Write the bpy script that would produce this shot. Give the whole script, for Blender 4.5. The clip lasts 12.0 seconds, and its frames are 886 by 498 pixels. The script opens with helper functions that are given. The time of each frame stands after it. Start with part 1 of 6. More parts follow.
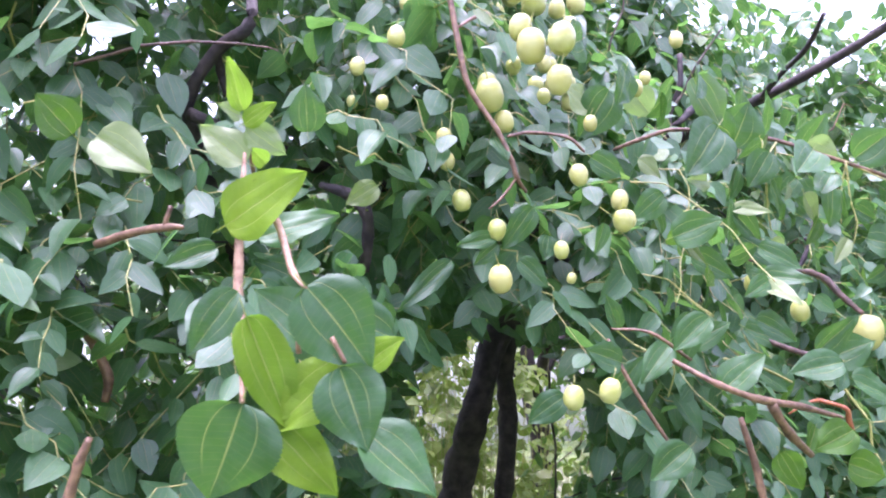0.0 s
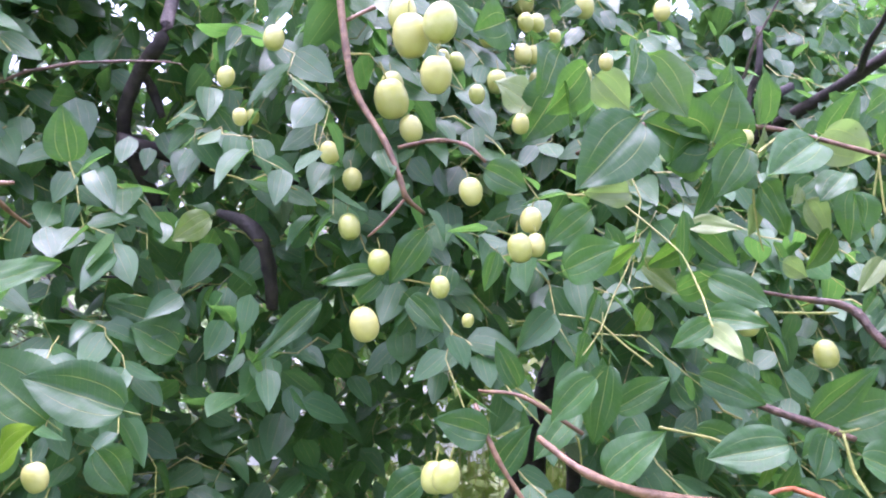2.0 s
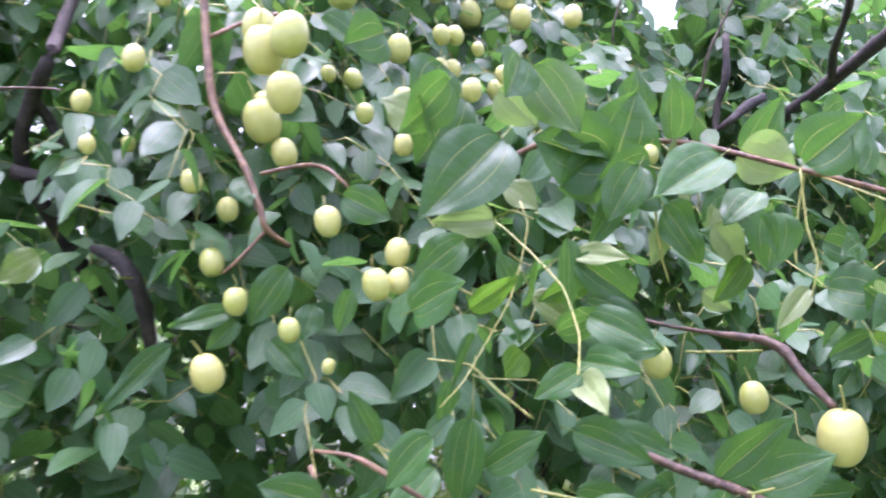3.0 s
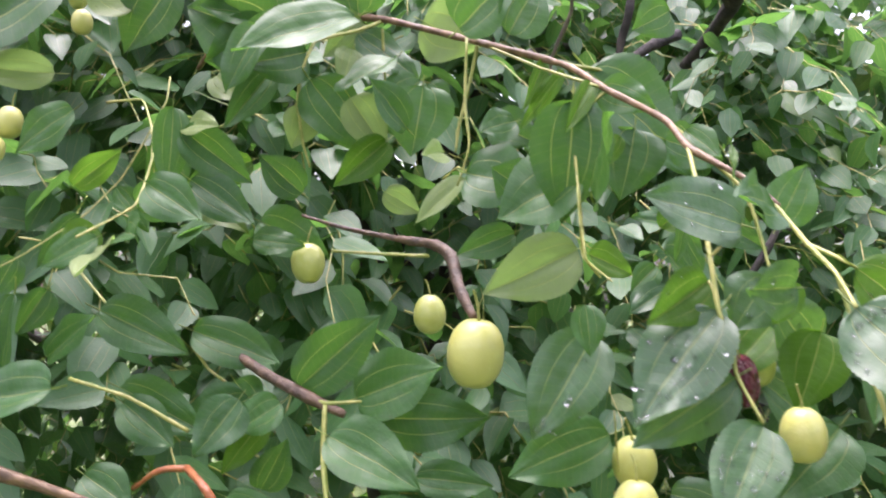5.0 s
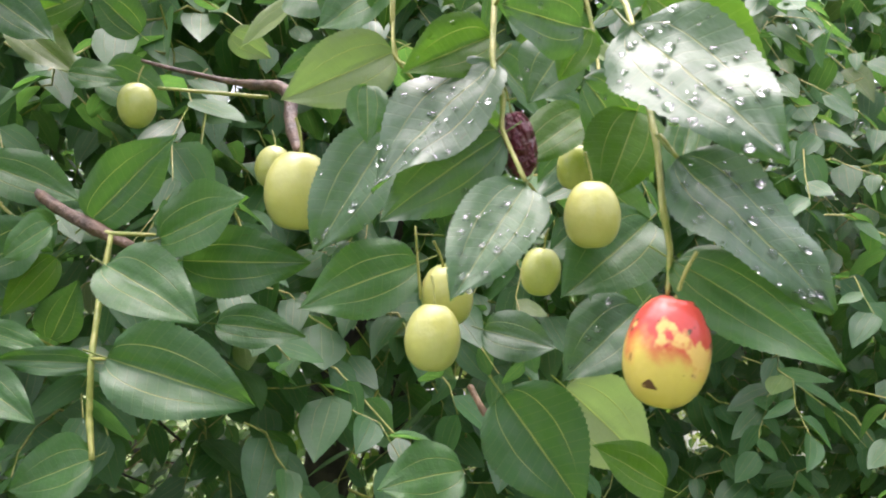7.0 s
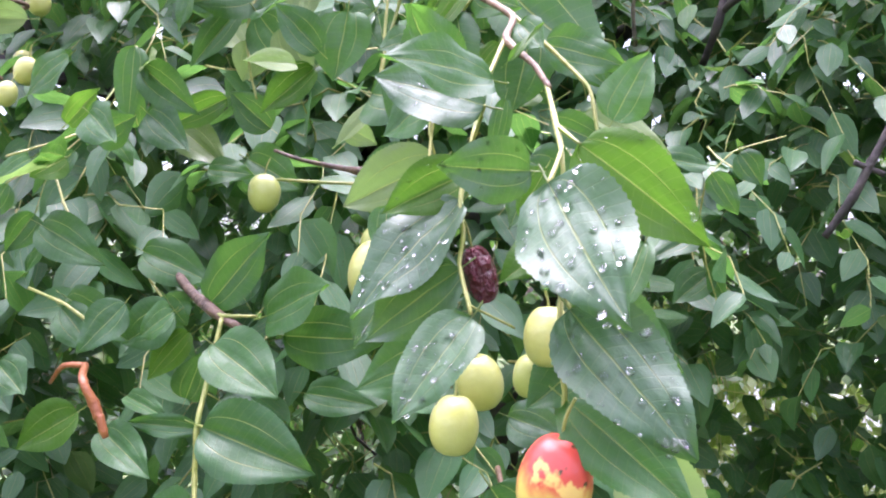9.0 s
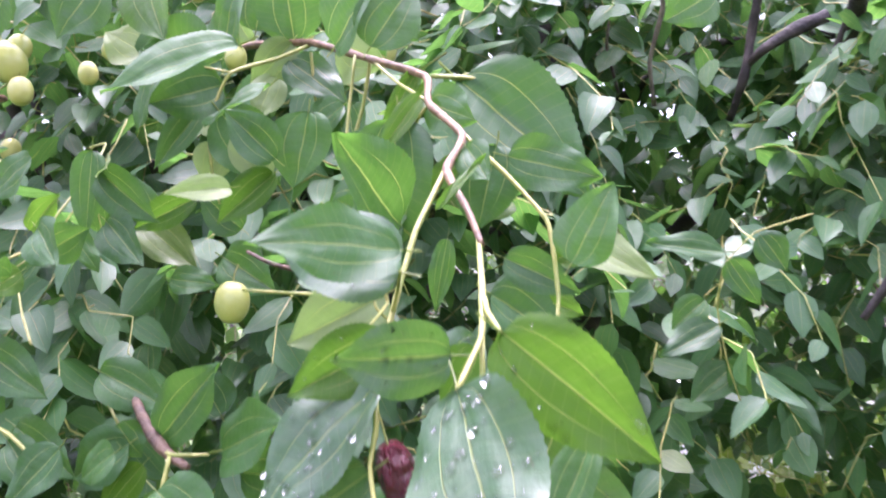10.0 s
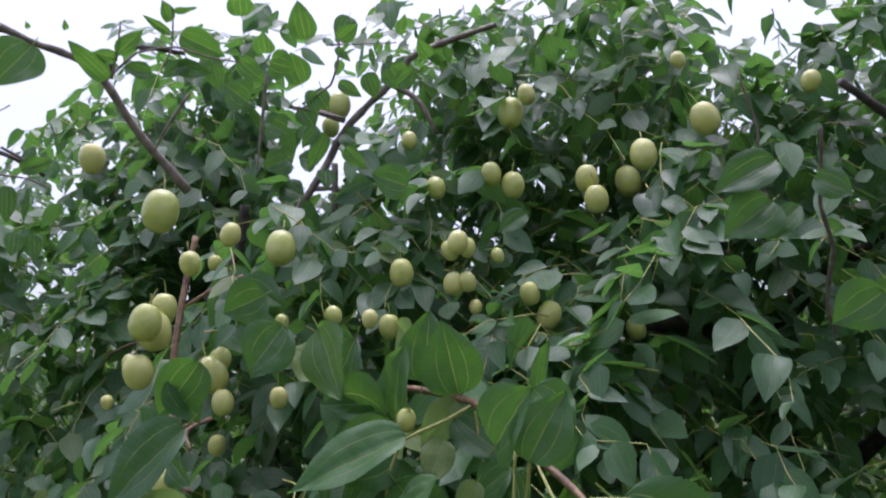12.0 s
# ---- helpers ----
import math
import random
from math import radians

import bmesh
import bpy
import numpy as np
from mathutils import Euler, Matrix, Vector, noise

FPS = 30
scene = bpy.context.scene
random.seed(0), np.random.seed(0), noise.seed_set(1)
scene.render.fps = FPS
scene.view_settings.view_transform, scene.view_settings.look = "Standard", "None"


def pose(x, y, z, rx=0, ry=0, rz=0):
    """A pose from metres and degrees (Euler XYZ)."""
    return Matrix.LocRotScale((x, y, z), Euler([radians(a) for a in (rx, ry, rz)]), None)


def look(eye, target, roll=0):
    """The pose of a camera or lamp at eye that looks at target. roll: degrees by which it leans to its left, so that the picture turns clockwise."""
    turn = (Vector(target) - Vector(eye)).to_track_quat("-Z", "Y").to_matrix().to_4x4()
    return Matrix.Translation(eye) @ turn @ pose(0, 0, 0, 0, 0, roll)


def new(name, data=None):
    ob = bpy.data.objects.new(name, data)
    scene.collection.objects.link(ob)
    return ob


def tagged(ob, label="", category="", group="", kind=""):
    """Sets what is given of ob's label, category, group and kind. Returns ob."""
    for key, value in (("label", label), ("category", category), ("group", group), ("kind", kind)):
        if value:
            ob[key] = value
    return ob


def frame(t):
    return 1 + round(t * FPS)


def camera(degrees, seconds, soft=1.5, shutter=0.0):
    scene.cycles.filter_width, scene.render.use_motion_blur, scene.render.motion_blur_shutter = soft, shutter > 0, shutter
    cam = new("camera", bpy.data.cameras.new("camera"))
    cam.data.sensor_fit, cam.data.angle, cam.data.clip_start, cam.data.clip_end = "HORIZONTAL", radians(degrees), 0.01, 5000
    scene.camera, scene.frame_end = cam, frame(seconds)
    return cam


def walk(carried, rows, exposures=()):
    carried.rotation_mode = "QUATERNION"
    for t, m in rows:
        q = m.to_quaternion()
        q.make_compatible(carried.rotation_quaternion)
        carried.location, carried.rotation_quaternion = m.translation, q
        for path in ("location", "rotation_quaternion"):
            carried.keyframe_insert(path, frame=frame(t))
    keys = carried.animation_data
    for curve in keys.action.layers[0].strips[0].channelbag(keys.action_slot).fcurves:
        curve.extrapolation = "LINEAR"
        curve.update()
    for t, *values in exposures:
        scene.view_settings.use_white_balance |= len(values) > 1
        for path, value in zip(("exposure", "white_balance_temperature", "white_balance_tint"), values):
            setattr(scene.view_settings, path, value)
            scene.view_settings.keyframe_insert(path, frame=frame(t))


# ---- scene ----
cam = camera(54.45, 12.0, soft=2.0, shutter=0.3)
PATH = [
    (0, (0.1670, -0.1054, 1.6054), (1.1638, 1.6284, 1.6138), -1.80),
    (0.5, (0.2625, -0.1195, 1.6034), (1.1987, 1.6477, 1.6272), -1.61),
    (1, (0.3620, -0.0537, 1.6101), (1.2476, 1.7380, 1.6835), -2.77),
    (1.5, (0.4583, -0.0455, 1.6189), (1.1731, 1.8213, 1.6810), -3.39),
    (2, (0.5493, -0.0819, 1.6241), (1.0789, 1.8464, 1.6586), -3.11),
    (2.5, (0.6273, -0.0949, 1.6320), (1.0003, 1.8692, 1.6880), -4.12),
    (3, (0.7173, -0.0352, 1.6271), (1.1541, 1.9143, 1.7202), -4.07),
    (3.5, (0.8002, 0.0256, 1.6255), (1.3389, 1.9478, 1.7472), -4.29),
    (3.7, (0.8312, 0.0266, 1.6192), (1.3706, 1.9489, 1.7368), -4.25),
    (5.3, (1.1398, 0.0018, 1.5016), (1.2385, 1.9958, 1.6200), -0.63),
    (5.5, (1.1538, 0.0027, 1.4905), (1.2645, 1.9967, 1.5990), -0.21),
    (6, (1.1709, 0.0252, 1.4674), (1.3069, 2.0179, 1.5696), 0.19),
    (6.5, (1.1847, 0.0609, 1.4399), (1.3548, 2.0515, 1.5337), 0.28),
    (6.7, (1.1951, 0.0737, 1.4302), (1.3534, 2.0647, 1.5337), 0.25),
    (8.3, (1.3035, 0.0465, 1.4482), (1.0229, 2.0239, 1.5543), 0.40),
    (8.5, (1.3052, 0.0435, 1.4593), (0.9613, 2.0114, 1.5553), 0.19),
    (9, (1.3232, 0.0318, 1.4761), (0.8888, 1.9810, 1.5847), 0.50),
    (9.5, (1.3410, 0.0412, 1.4930), (0.8998, 1.9861, 1.6425), -0.14),
    (10, (1.3603, 0.0957, 1.5366), (0.8079, 2.0101, 1.7096), -0.57),
    (10.5, (1.3522, 0.1349, 1.6030), (0.6747, 2.0072, 1.7914), -2.14),
    (11, (1.3595, 0.1034, 1.6563), (0.5836, 1.9280, 1.9183), -3.30),
    (11.5, (1.3752, 0.0834, 1.6948), (0.5041, 1.8512, 2.0357), -3.58),
    (12, (1.4009, 0.0613, 1.7195), (0.4744, 1.7860, 2.1280), -3.65),
]
walk(cam, [(t, look(eye, target, roll)) for t, eye, target, roll in PATH],
     exposures=[(0.0, 2.66, 5450, 48), (1.5, 2.58, 5450, 47), (3.0, 2.48, 5550, 42), (3.5, 2.44, 5700, 40), (5.5, 2.1, 6400, 23), (6.5, 2.04, 6450, 21), (8.5, 2.42, 6050, 31), (9.5, 2.58, 5650, 36), (10.0, 2.62, 5800, 41), (10.5, 2.68, 5550, 48), (11.0, 2.66, 5350, 48), (11.5, 2.1, 5450, 40), (12.0, 0.9, 5800, 26)])

# ---- sky and daylight: a bright overcast day after rain ----
world = bpy.data.worlds.new("overcast_sky")
scene.world = world
world.use_nodes = True
wn, wl = world.node_tree.nodes, world.node_tree.links
sky = wn.new("ShaderNodeTexSky")
sky.sky_type = "NISHITA"
sky.sun_disc = False
sky.sun_elevation, sky.sun_rotation = radians(82), radians(-31)
sky.air_density, sky.dust_density, sky.ozone_density = 1.0, 6.0, 1.0
haze = wn.new("ShaderNodeHueSaturation")
haze.inputs["Saturation"].default_value = 0.42
wl.new(sky.outputs["Color"], haze.inputs["Color"])
wl.new(haze.outputs["Color"], wn["Background"].inputs["Color"])
wn["Background"].inputs["Strength"].default_value = 0.15

sun = new("sun", bpy.data.lights.new("sun", "SUN"))
sun.data.energy, sun.data.angle, sun.data.color = 0.8, radians(80), (1.0, 0.97, 0.93)
sun.matrix_world = look((-0.3, 0.5, 4.0), (0, 0, 0))


# ---- materials ----
class Nodes:
    """Short ways to wire a material."""

    def __init__(self, name):
        self.mat = bpy.data.materials.new(name)
        self.mat.use_nodes = True
        self.tree = self.mat.node_tree
        self.bsdf = self.tree.nodes["Principled BSDF"]
        self.out = self.tree.nodes["Material Output"]

    def add(self, kind, **inputs):
        node = self.tree.nodes.new(kind)
        for key, value in inputs.items():
            self.put(node.inputs[key.replace("_", " ")], value)
        return node

    def put(self, socket, value):
        if isinstance(value, bpy.types.NodeSocket):
            self.tree.links.new(value, socket)
        else:
            socket.default_value = value

    def math(self, op, a, b=0.0, clamp=False):
        node = self.tree.nodes.new("ShaderNodeMath")
        node.operation, node.use_clamp = op, clamp
        self.put(node.inputs[0], a)
        self.put(node.inputs[1], b)
        return node.outputs[0]

    def mix(self, fac, a, b):
        node = self.tree.nodes.new("ShaderNodeMix")
        node.data_type = "RGBA"
        self.put(node.inputs[0], fac)
        self.put(node.inputs[6], a)
        self.put(node.inputs[7], b)
        return node.outputs[2]

    def noise(self, scale, detail=3.0, vector=None):
        node = self.add("ShaderNodeTexNoise", Scale=scale, Detail=detail)
        if vector is None:
            vector = self.add("ShaderNodeTexCoord").outputs["Object"]
        self.put(node.inputs["Vector"], vector)
        return node.outputs["Fac"]

    def ramp(self, value, low, high):
        node = self.tree.nodes.new("ShaderNodeMapRange")
        node.interpolation_type = "SMOOTHSTEP"
        self.put(node.inputs["Value"], value)
        node.inputs["From Min"].default_value, node.inputs["From Max"].default_value = low, high
        return node.outputs["Result"]

    def bump(self, height, strength, distance=0.002):
        node = self.add("ShaderNodeBump", Height=height, Strength=strength, Distance=distance)
        self.put(self.bsdf.inputs["Normal"], node.outputs["Normal"])
        return node.outputs["Normal"]

    def set(self, **inputs):
        for key, value in inputs.items():
            self.put(self.bsdf.inputs[key.replace("_", " ")], value)
        return self


def leaf_material(name, dark, light, single, rough=0.46, young=0.0, soaked=0.0):
    """Wet, glossy jujube leaf: three long veins, side veins, uneven green, light passing through."""
    n = Nodes(name)
    uv = n.add("ShaderNodeUVMap").outputs["UV"]
    split = n.add("ShaderNodeSeparateXYZ", Vector=uv)
    u = n.math("ABSOLUTE", n.math("SUBTRACT", n.math("MULTIPLY", split.outputs["X"], 2.0), 1.0))
    v = split.outputs["Y"]
    side = n.math("ABSOLUTE", n.math("SUBTRACT", u, 0.47))
    mid = n.math("SUBTRACT", 1.0, n.ramp(u, 0.010, 0.028))
    lateral = n.math("MULTIPLY", n.math("SUBTRACT", 1.0, n.ramp(side, 0.004, 0.018)), n.math("SUBTRACT", 1.0, n.ramp(v, 0.45, 0.85)))
    cross = n.math("ABSOLUTE", n.math("SINE", n.math("MULTIPLY", n.math("SUBTRACT", v, n.math("MULTIPLY", u, 0.12)), 44.0)))
    fine = n.math("MULTIPLY", n.math("SUBTRACT", 1.0, n.ramp(cross, 0.0, 0.3)), 0.10)
    vein = n.math("MAXIMUM", n.math("MAXIMUM", mid, lateral), fine)
    if single:
        chance = n.add("ShaderNodeObjectInfo").outputs["Random"]
    else:
        chance = n.add("ShaderNodeNewGeometry").outputs["Random Per Island"]
    blotch = n.ramp(n.noise(38.0 if not single else 2.2, 4.0), 0.3, 0.72)
    base = n.mix(chance, dark, light)
    base = n.mix(n.math("MULTIPLY", blotch, 0.4), base, [c * 0.62 for c in dark[:3]] + [1])
    old = n.ramp(chance, 0.975, 0.995)
    base = n.mix(n.math("MULTIPLY", old, 0.45), base, (0.20, 0.22, 0.04, 1))
    specks = n.ramp(n.noise(240.0 if not single else 17.0, 2.0), 0.70, 0.76)
    base = n.mix(n.math("MULTIPLY", specks, 0.55), base, (0.05, 0.035, 0.012, 1))
    colour = n.mix(n.math("MULTIPLY", vein, 0.62 - 0.25 * soaked if single else 0.38), base, (0.34, 0.40, 0.10, 1))
    n.set(Base_Color=colour, Roughness=n.math("ADD", rough, n.math("MULTIPLY", blotch, 0.2)), IOR=1.5, Specular_IOR_Level=0.32 + 0.3 * soaked)
    film = n.ramp(n.noise(55.0 if not single else 4.5, 7.0), 0.40, 0.60)
    n.set(Coat_Weight=n.math("ADD", 0.25 + 0.35 * soaked, n.math("MULTIPLY", film, 0.6 - 0.2 * abs(soaked))), Coat_Roughness=n.math("ADD", 0.34, n.math("MULTIPLY", blotch, 0.16)), Coat_IOR=1.5 + 0.2 * soaked)
    relief = n.math("ADD", n.math("MULTIPLY", vein, -0.7), n.math("ADD", n.math("MULTIPLY", n.noise(90.0 if not single else 6.0, 3.0), 0.5), n.math("MULTIPLY", n.noise(400.0 if not single else 30.0, 3.0), 0.22)))
    normal = n.bump(relief, 0.6, 0.0016)
    glow = n.add("ShaderNodeBsdfTranslucent", Color=n.mix(n.math("MULTIPLY", vein, 0.65 if single else 0.4), n.mix(0.5, base, (0.15, 0.34, 0.03, 1)), (0.42, 0.50, 0.12, 1)), Normal=normal)
    both = n.add("ShaderNodeMixShader", Fac=0.46 + young)
    n.tree.links.new(n.bsdf.outputs[0], both.inputs[1])
    n.tree.links.new(glow.outputs[0], both.inputs[2])
    n.tree.links.new(both.outputs[0], n.out.inputs["Surface"])
    return n.mat


LEAF = leaf_material("jujube_leaf", (0.024, 0.092, 0.022, 1), (0.050, 0.150, 0.032, 1), True)
LEAF_YOUNG = leaf_material("young_leaf", (0.052, 0.145, 0.008, 1), (0.092, 0.20, 0.015, 1), True, 0.5, 0.10, -0.3)
LEAF_WET = leaf_material("soaked_leaf", (0.022, 0.085, 0.022, 1), (0.040, 0.120, 0.030, 1), True, 0.46, -0.08, 0.55)
LEAF_BRIGHT = leaf_material("yellow_green_leaf", (0.14, 0.27, 0.010, 1), (0.21, 0.34, 0.018, 1), True, 0.5, 0.08, -0.6)
LEAF_PALE = leaf_material("pale_leaf", (0.22, 0.30, 0.11, 1), (0.30, 0.38, 0.15, 1), True, 0.42, 0.05)
FOLIAGE = leaf_material("foliage", (0.040, 0.125, 0.046, 1), (0.080, 0.205, 0.068, 1), False, 0.44, 0.06, 0.35)
WEED = leaf_material("weed_leaf", (0.16, 0.24, 0.03, 1), (0.30, 0.36, 0.07, 1), False, 0.5)
FAR_FOLIAGE = leaf_material("far_foliage", (0.045, 0.115, 0.025, 1), (0.12, 0.22, 0.05, 1), False, 0.4)


def bark_material(name, a, b, rough, scale, strength):
    n = Nodes(name)
    grain = n.noise(scale, 6.0)
    patch = n.noise(scale * 0.16, 3.0)
    n.set(Base_Color=n.mix(n.ramp(n.math("ADD", n.math("MULTIPLY", grain, 0.6), n.math("MULTIPLY", patch, 0.4)), 0.35, 0.66), a, b), Roughness=rough)
    n.bump(n.math("ADD", grain, n.math("MULTIPLY", n.noise(scale * 4, 4.0), 0.4)), strength, 0.004)
    return n.mat


BARK = bark_material("wet_dark_bark", (0.015, 0.012, 0.012, 1), (0.065, 0.050, 0.044, 1), 0.75, 45.0, 0.9)
RED_WOOD = bark_material("reddish_brown_wood", (0.080, 0.042, 0.022, 1), (0.23, 0.138, 0.072, 1), 0.5, 120.0, 0.4)
TAN_WOOD = bark_material("tan_shoot_wood", (0.19, 0.105, 0.055, 1), (0.42, 0.27, 0.16, 1), 0.5, 130.0, 0.5)
BROWN_WOOD = bark_material("dark_brown_wood", (0.045, 0.026, 0.018, 1), (0.15, 0.090, 0.060, 1), 0.5, 110.0, 0.6)
ORANGE_WOOD = bark_material("orange_brown_wood", (0.20, 0.055, 0.02, 1), (0.34, 0.12, 0.04, 1), 0.42, 110.0, 0.4)
GREY_WOOD = bark_material("grey_brown_wood", (0.085, 0.066, 0.058, 1), (0.22, 0.175, 0.15, 1), 0.55, 70.0, 0.7)
GREEN_STEM = bark_material("yellow_green_stem", (0.20, 0.24, 0.05, 1), (0.38, 0.35, 0.11, 1), 0.42, 150.0, 0.25)


def fruit_material(name, ripe):
    n = Nodes(name)
    where = n.add("ShaderNodeTexCoord").outputs["Object"]
    chance = n.add("ShaderNodeObjectInfo").outputs["Random"]
    mottle = n.ramp(n.noise(1.7, 4.0, where), 0.35, 0.7)
    base = n.mix(chance, (0.32, 0.36, 0.075, 1), (0.46, 0.44, 0.135, 1))
    base = n.mix(n.math("MULTIPLY", mottle, 0.5), base, (0.46, 0.47, 0.19, 1))
    freckle = n.ramp(n.noise(26.0, 2.0, where), 0.62, 0.7)
    base = n.mix(n.math("MULTIPLY", freckle, 0.3), base, (0.50, 0.48, 0.22, 1))
    z = n.add("ShaderNodeSeparateXYZ", Vector=where).outputs["Z"]
    if ripe:
        edge = n.math("ADD", z, n.math("MULTIPLY", n.math("SUBTRACT", n.noise(2.6, 5.0, where), 0.5), 0.9))
        base = n.mix(n.ramp(edge, -0.18, 0.22), (0.60, 0.48, 0.11, 1), (0.50, 0.060, 0.045, 1))
        spot = n.ramp(n.noise(6.0, 1.5, where), 0.655, 0.69)
        base = n.mix(spot, base, (0.09, 0.035, 0.015, 1))
        base = n.mix(n.ramp(n.noise(3.3, 3.0, where), 0.57, 0.64), base, (0.64, 0.42, 0.13, 1))
    else:
        base = n.mix(n.math("MULTIPLY", n.ramp(z, 0.40, 0.50), 0.5), base, (0.30, 0.36, 0.08, 1))
    n.set(Base_Color=base, Roughness=0.30, IOR=1.45, Coat_Weight=0.4, Coat_Roughness=0.12, Coat_IOR=1.33)
    n.set(Subsurface_Weight=0.12, Subsurface_Radius=(0.6, 0.5, 0.15), Subsurface_Scale=0.004)
    n.bump(n.noise(5.0, 2.0, where), 0.06, 0.02)
    return n.mat


FRUIT = fruit_material("unripe_jujube_skin", False)
RIPE = fruit_material("ripening_jujube_skin", True)
n = Nodes("shrivelled_fruit_skin")
wrinkle = n.noise(4.0, 5.0)
n.set(Base_Color=n.mix(wrinkle, (0.04, 0.006, 0.014, 1), (0.26, 0.028, 0.06, 1)), Roughness=0.2)
n.bump(wrinkle, 0.8, 0.1)
DRIED = n.mat
n = Nodes("water")
n.set(Base_Color=(1, 1, 1, 1), Roughness=0.02, IOR=1.33, Transmission_Weight=1.0)
WATER = n.mat
n = Nodes("grassy_ground")
tuft = n.ramp(n.noise(9.0, 8.0), 0.32, 0.7)
bare = n.ramp(n.noise(0.9, 5.0), 0.52, 0.66)
grass = n.mix(tuft, (0.05, 0.09, 0.022, 1), (0.14, 0.18, 0.05, 1))
n.set(Base_Color=n.mix(n.math("MULTIPLY", bare, 0.6), grass, (0.14, 0.12, 0.08, 1)), Roughness=0.9)
n.bump(tuft, 0.8, 0.04)
GROUND = n.mat
n = Nodes("pale_plaster")
n.set(Base_Color=n.mix(n.ramp(n.noise(2.0, 7.0), 0.35, 0.75), (0.72, 0.71, 0.68, 1), (0.50, 0.50, 0.47, 1)), Roughness=0.85)
n.bump(n.noise(60.0, 4.0), 0.3, 0.004)
PALE = n.mat


# ---- builders ----
def mesh_object(name, data, material, parent, label="", kind=""):
    for m in material if isinstance(material, (list, tuple)) else [material]:
        if m.name not in data.materials:
            data.materials.append(m)
    ob = new(name, data)
    if parent:
        ob.parent = parent
    return tagged(ob, label, kind=kind)


def part(name, bm, material, parent, label="", kind=""):
    data = bpy.data.meshes.new(name)
    bm.to_mesh(data)
    bm.free()
    for face in data.polygons:
        face.use_smooth = True
    return mesh_object(name, data, material, parent, label, kind)


HANGING = []  # what hangs free: place, size, and the side on which it is open


def smooth_line(knots, steps):
    """A Catmull-Rom line through knots of x, y, z, radius."""
    k = np.array(knots, float)
    k = np.vstack([2 * k[0] - k[1], k, 2 * k[-1] - k[-2]])
    k[:, 3] = np.maximum(k[:, 3], 0.0003)
    rows = []
    for a, b, c, d in zip(k, k[1:], k[2:], k[3:]):
        for s in np.arange(steps) / steps:
            rows.append(0.5 * (2 * b + (c - a) * s + (2 * a - 5 * b + 4 * c - d) * s**2 + (3 * b - a - 3 * c + d) * s**3))
    return np.array(rows + [k[-2]])


def tube(bm, knots, sides=8, steps=5, knobs=0.12):
    """A tapered, slightly knobbly branch through its knots, with rounded ends."""
    line = smooth_line(knots, steps)
    way = np.gradient(line[:, :3], axis=0)
    rings = []
    for i, (row, w) in enumerate(zip(line, way)):
        w = Vector(w.tolist()).normalized()
        across = w.cross(Vector((0.31, 0.2, 0.93))).normalized()
        up = w.cross(across)
        centre = Vector(row[:3].tolist())
        r = float(row[3]) * (1 + knobs * (2 * noise.noise(centre * 38) + (0.9 if i % steps == 0 and 0 < i < len(line) - 1 else 0)))
        ring = []
        for s in range(sides):
            a = 2 * math.pi * s / sides
            lump = 1 + knobs * noise.noise(centre * 60 + Vector((math.cos(a), math.sin(a), 0)) * 1.5)
            ring.append(bm.verts.new(centre + r * lump * (math.cos(a) * across + math.sin(a) * up)))
        rings.append(ring)
    for a, b in zip(rings, rings[1:]):
        for s in range(sides):
            bm.faces.new((a[s], a[(s + 1) % sides], b[(s + 1) % sides], b[s]))
    bm.faces.new(rings[0][::-1])
    bm.faces.new(rings[-1])


def zigzag(knots, tight=0.16):
    """Knots drawn in to both sides of every bend, for wood that runs straight from node to node."""
    rows = [knots[0]]
    for a, b, c in zip(knots, knots[1:], knots[2:]):
        rows += [tuple(q + tight * (p - q) for p, q in zip(a, b)), tuple(q + tight * (p - q) for p, q in zip(c, b))]
    return rows + [knots[-1]]


def branch(tree, name, knots, material, label="", sides=8, open_side=None, bare_above=0.0):
    """One wooden part of a tree, through knots of x, y, z, radius in the world; open_side: whence no leaf hides what of it is higher than bare_above."""
    bm = bmesh.new()
    base = tree.location
    tube(bm, [(x - base.x, y - base.y, z - base.z, r) for x, y, z, r in knots], sides)
    if open_side:
        HANGING.extend((x, y, z, 0.026 + 2 * r, open_side) for x, y, z, r in smooth_line(knots, 4).tolist() if z > bare_above)
    return part(name, bm, material, tree, label)


def half_width(v):
    """The outline of an ovate leaf: rounded and broad near the base, drawn out to a pointed tip."""
    return math.sin(math.pi * v**0.69) ** (0.60 + 0.36 * v)


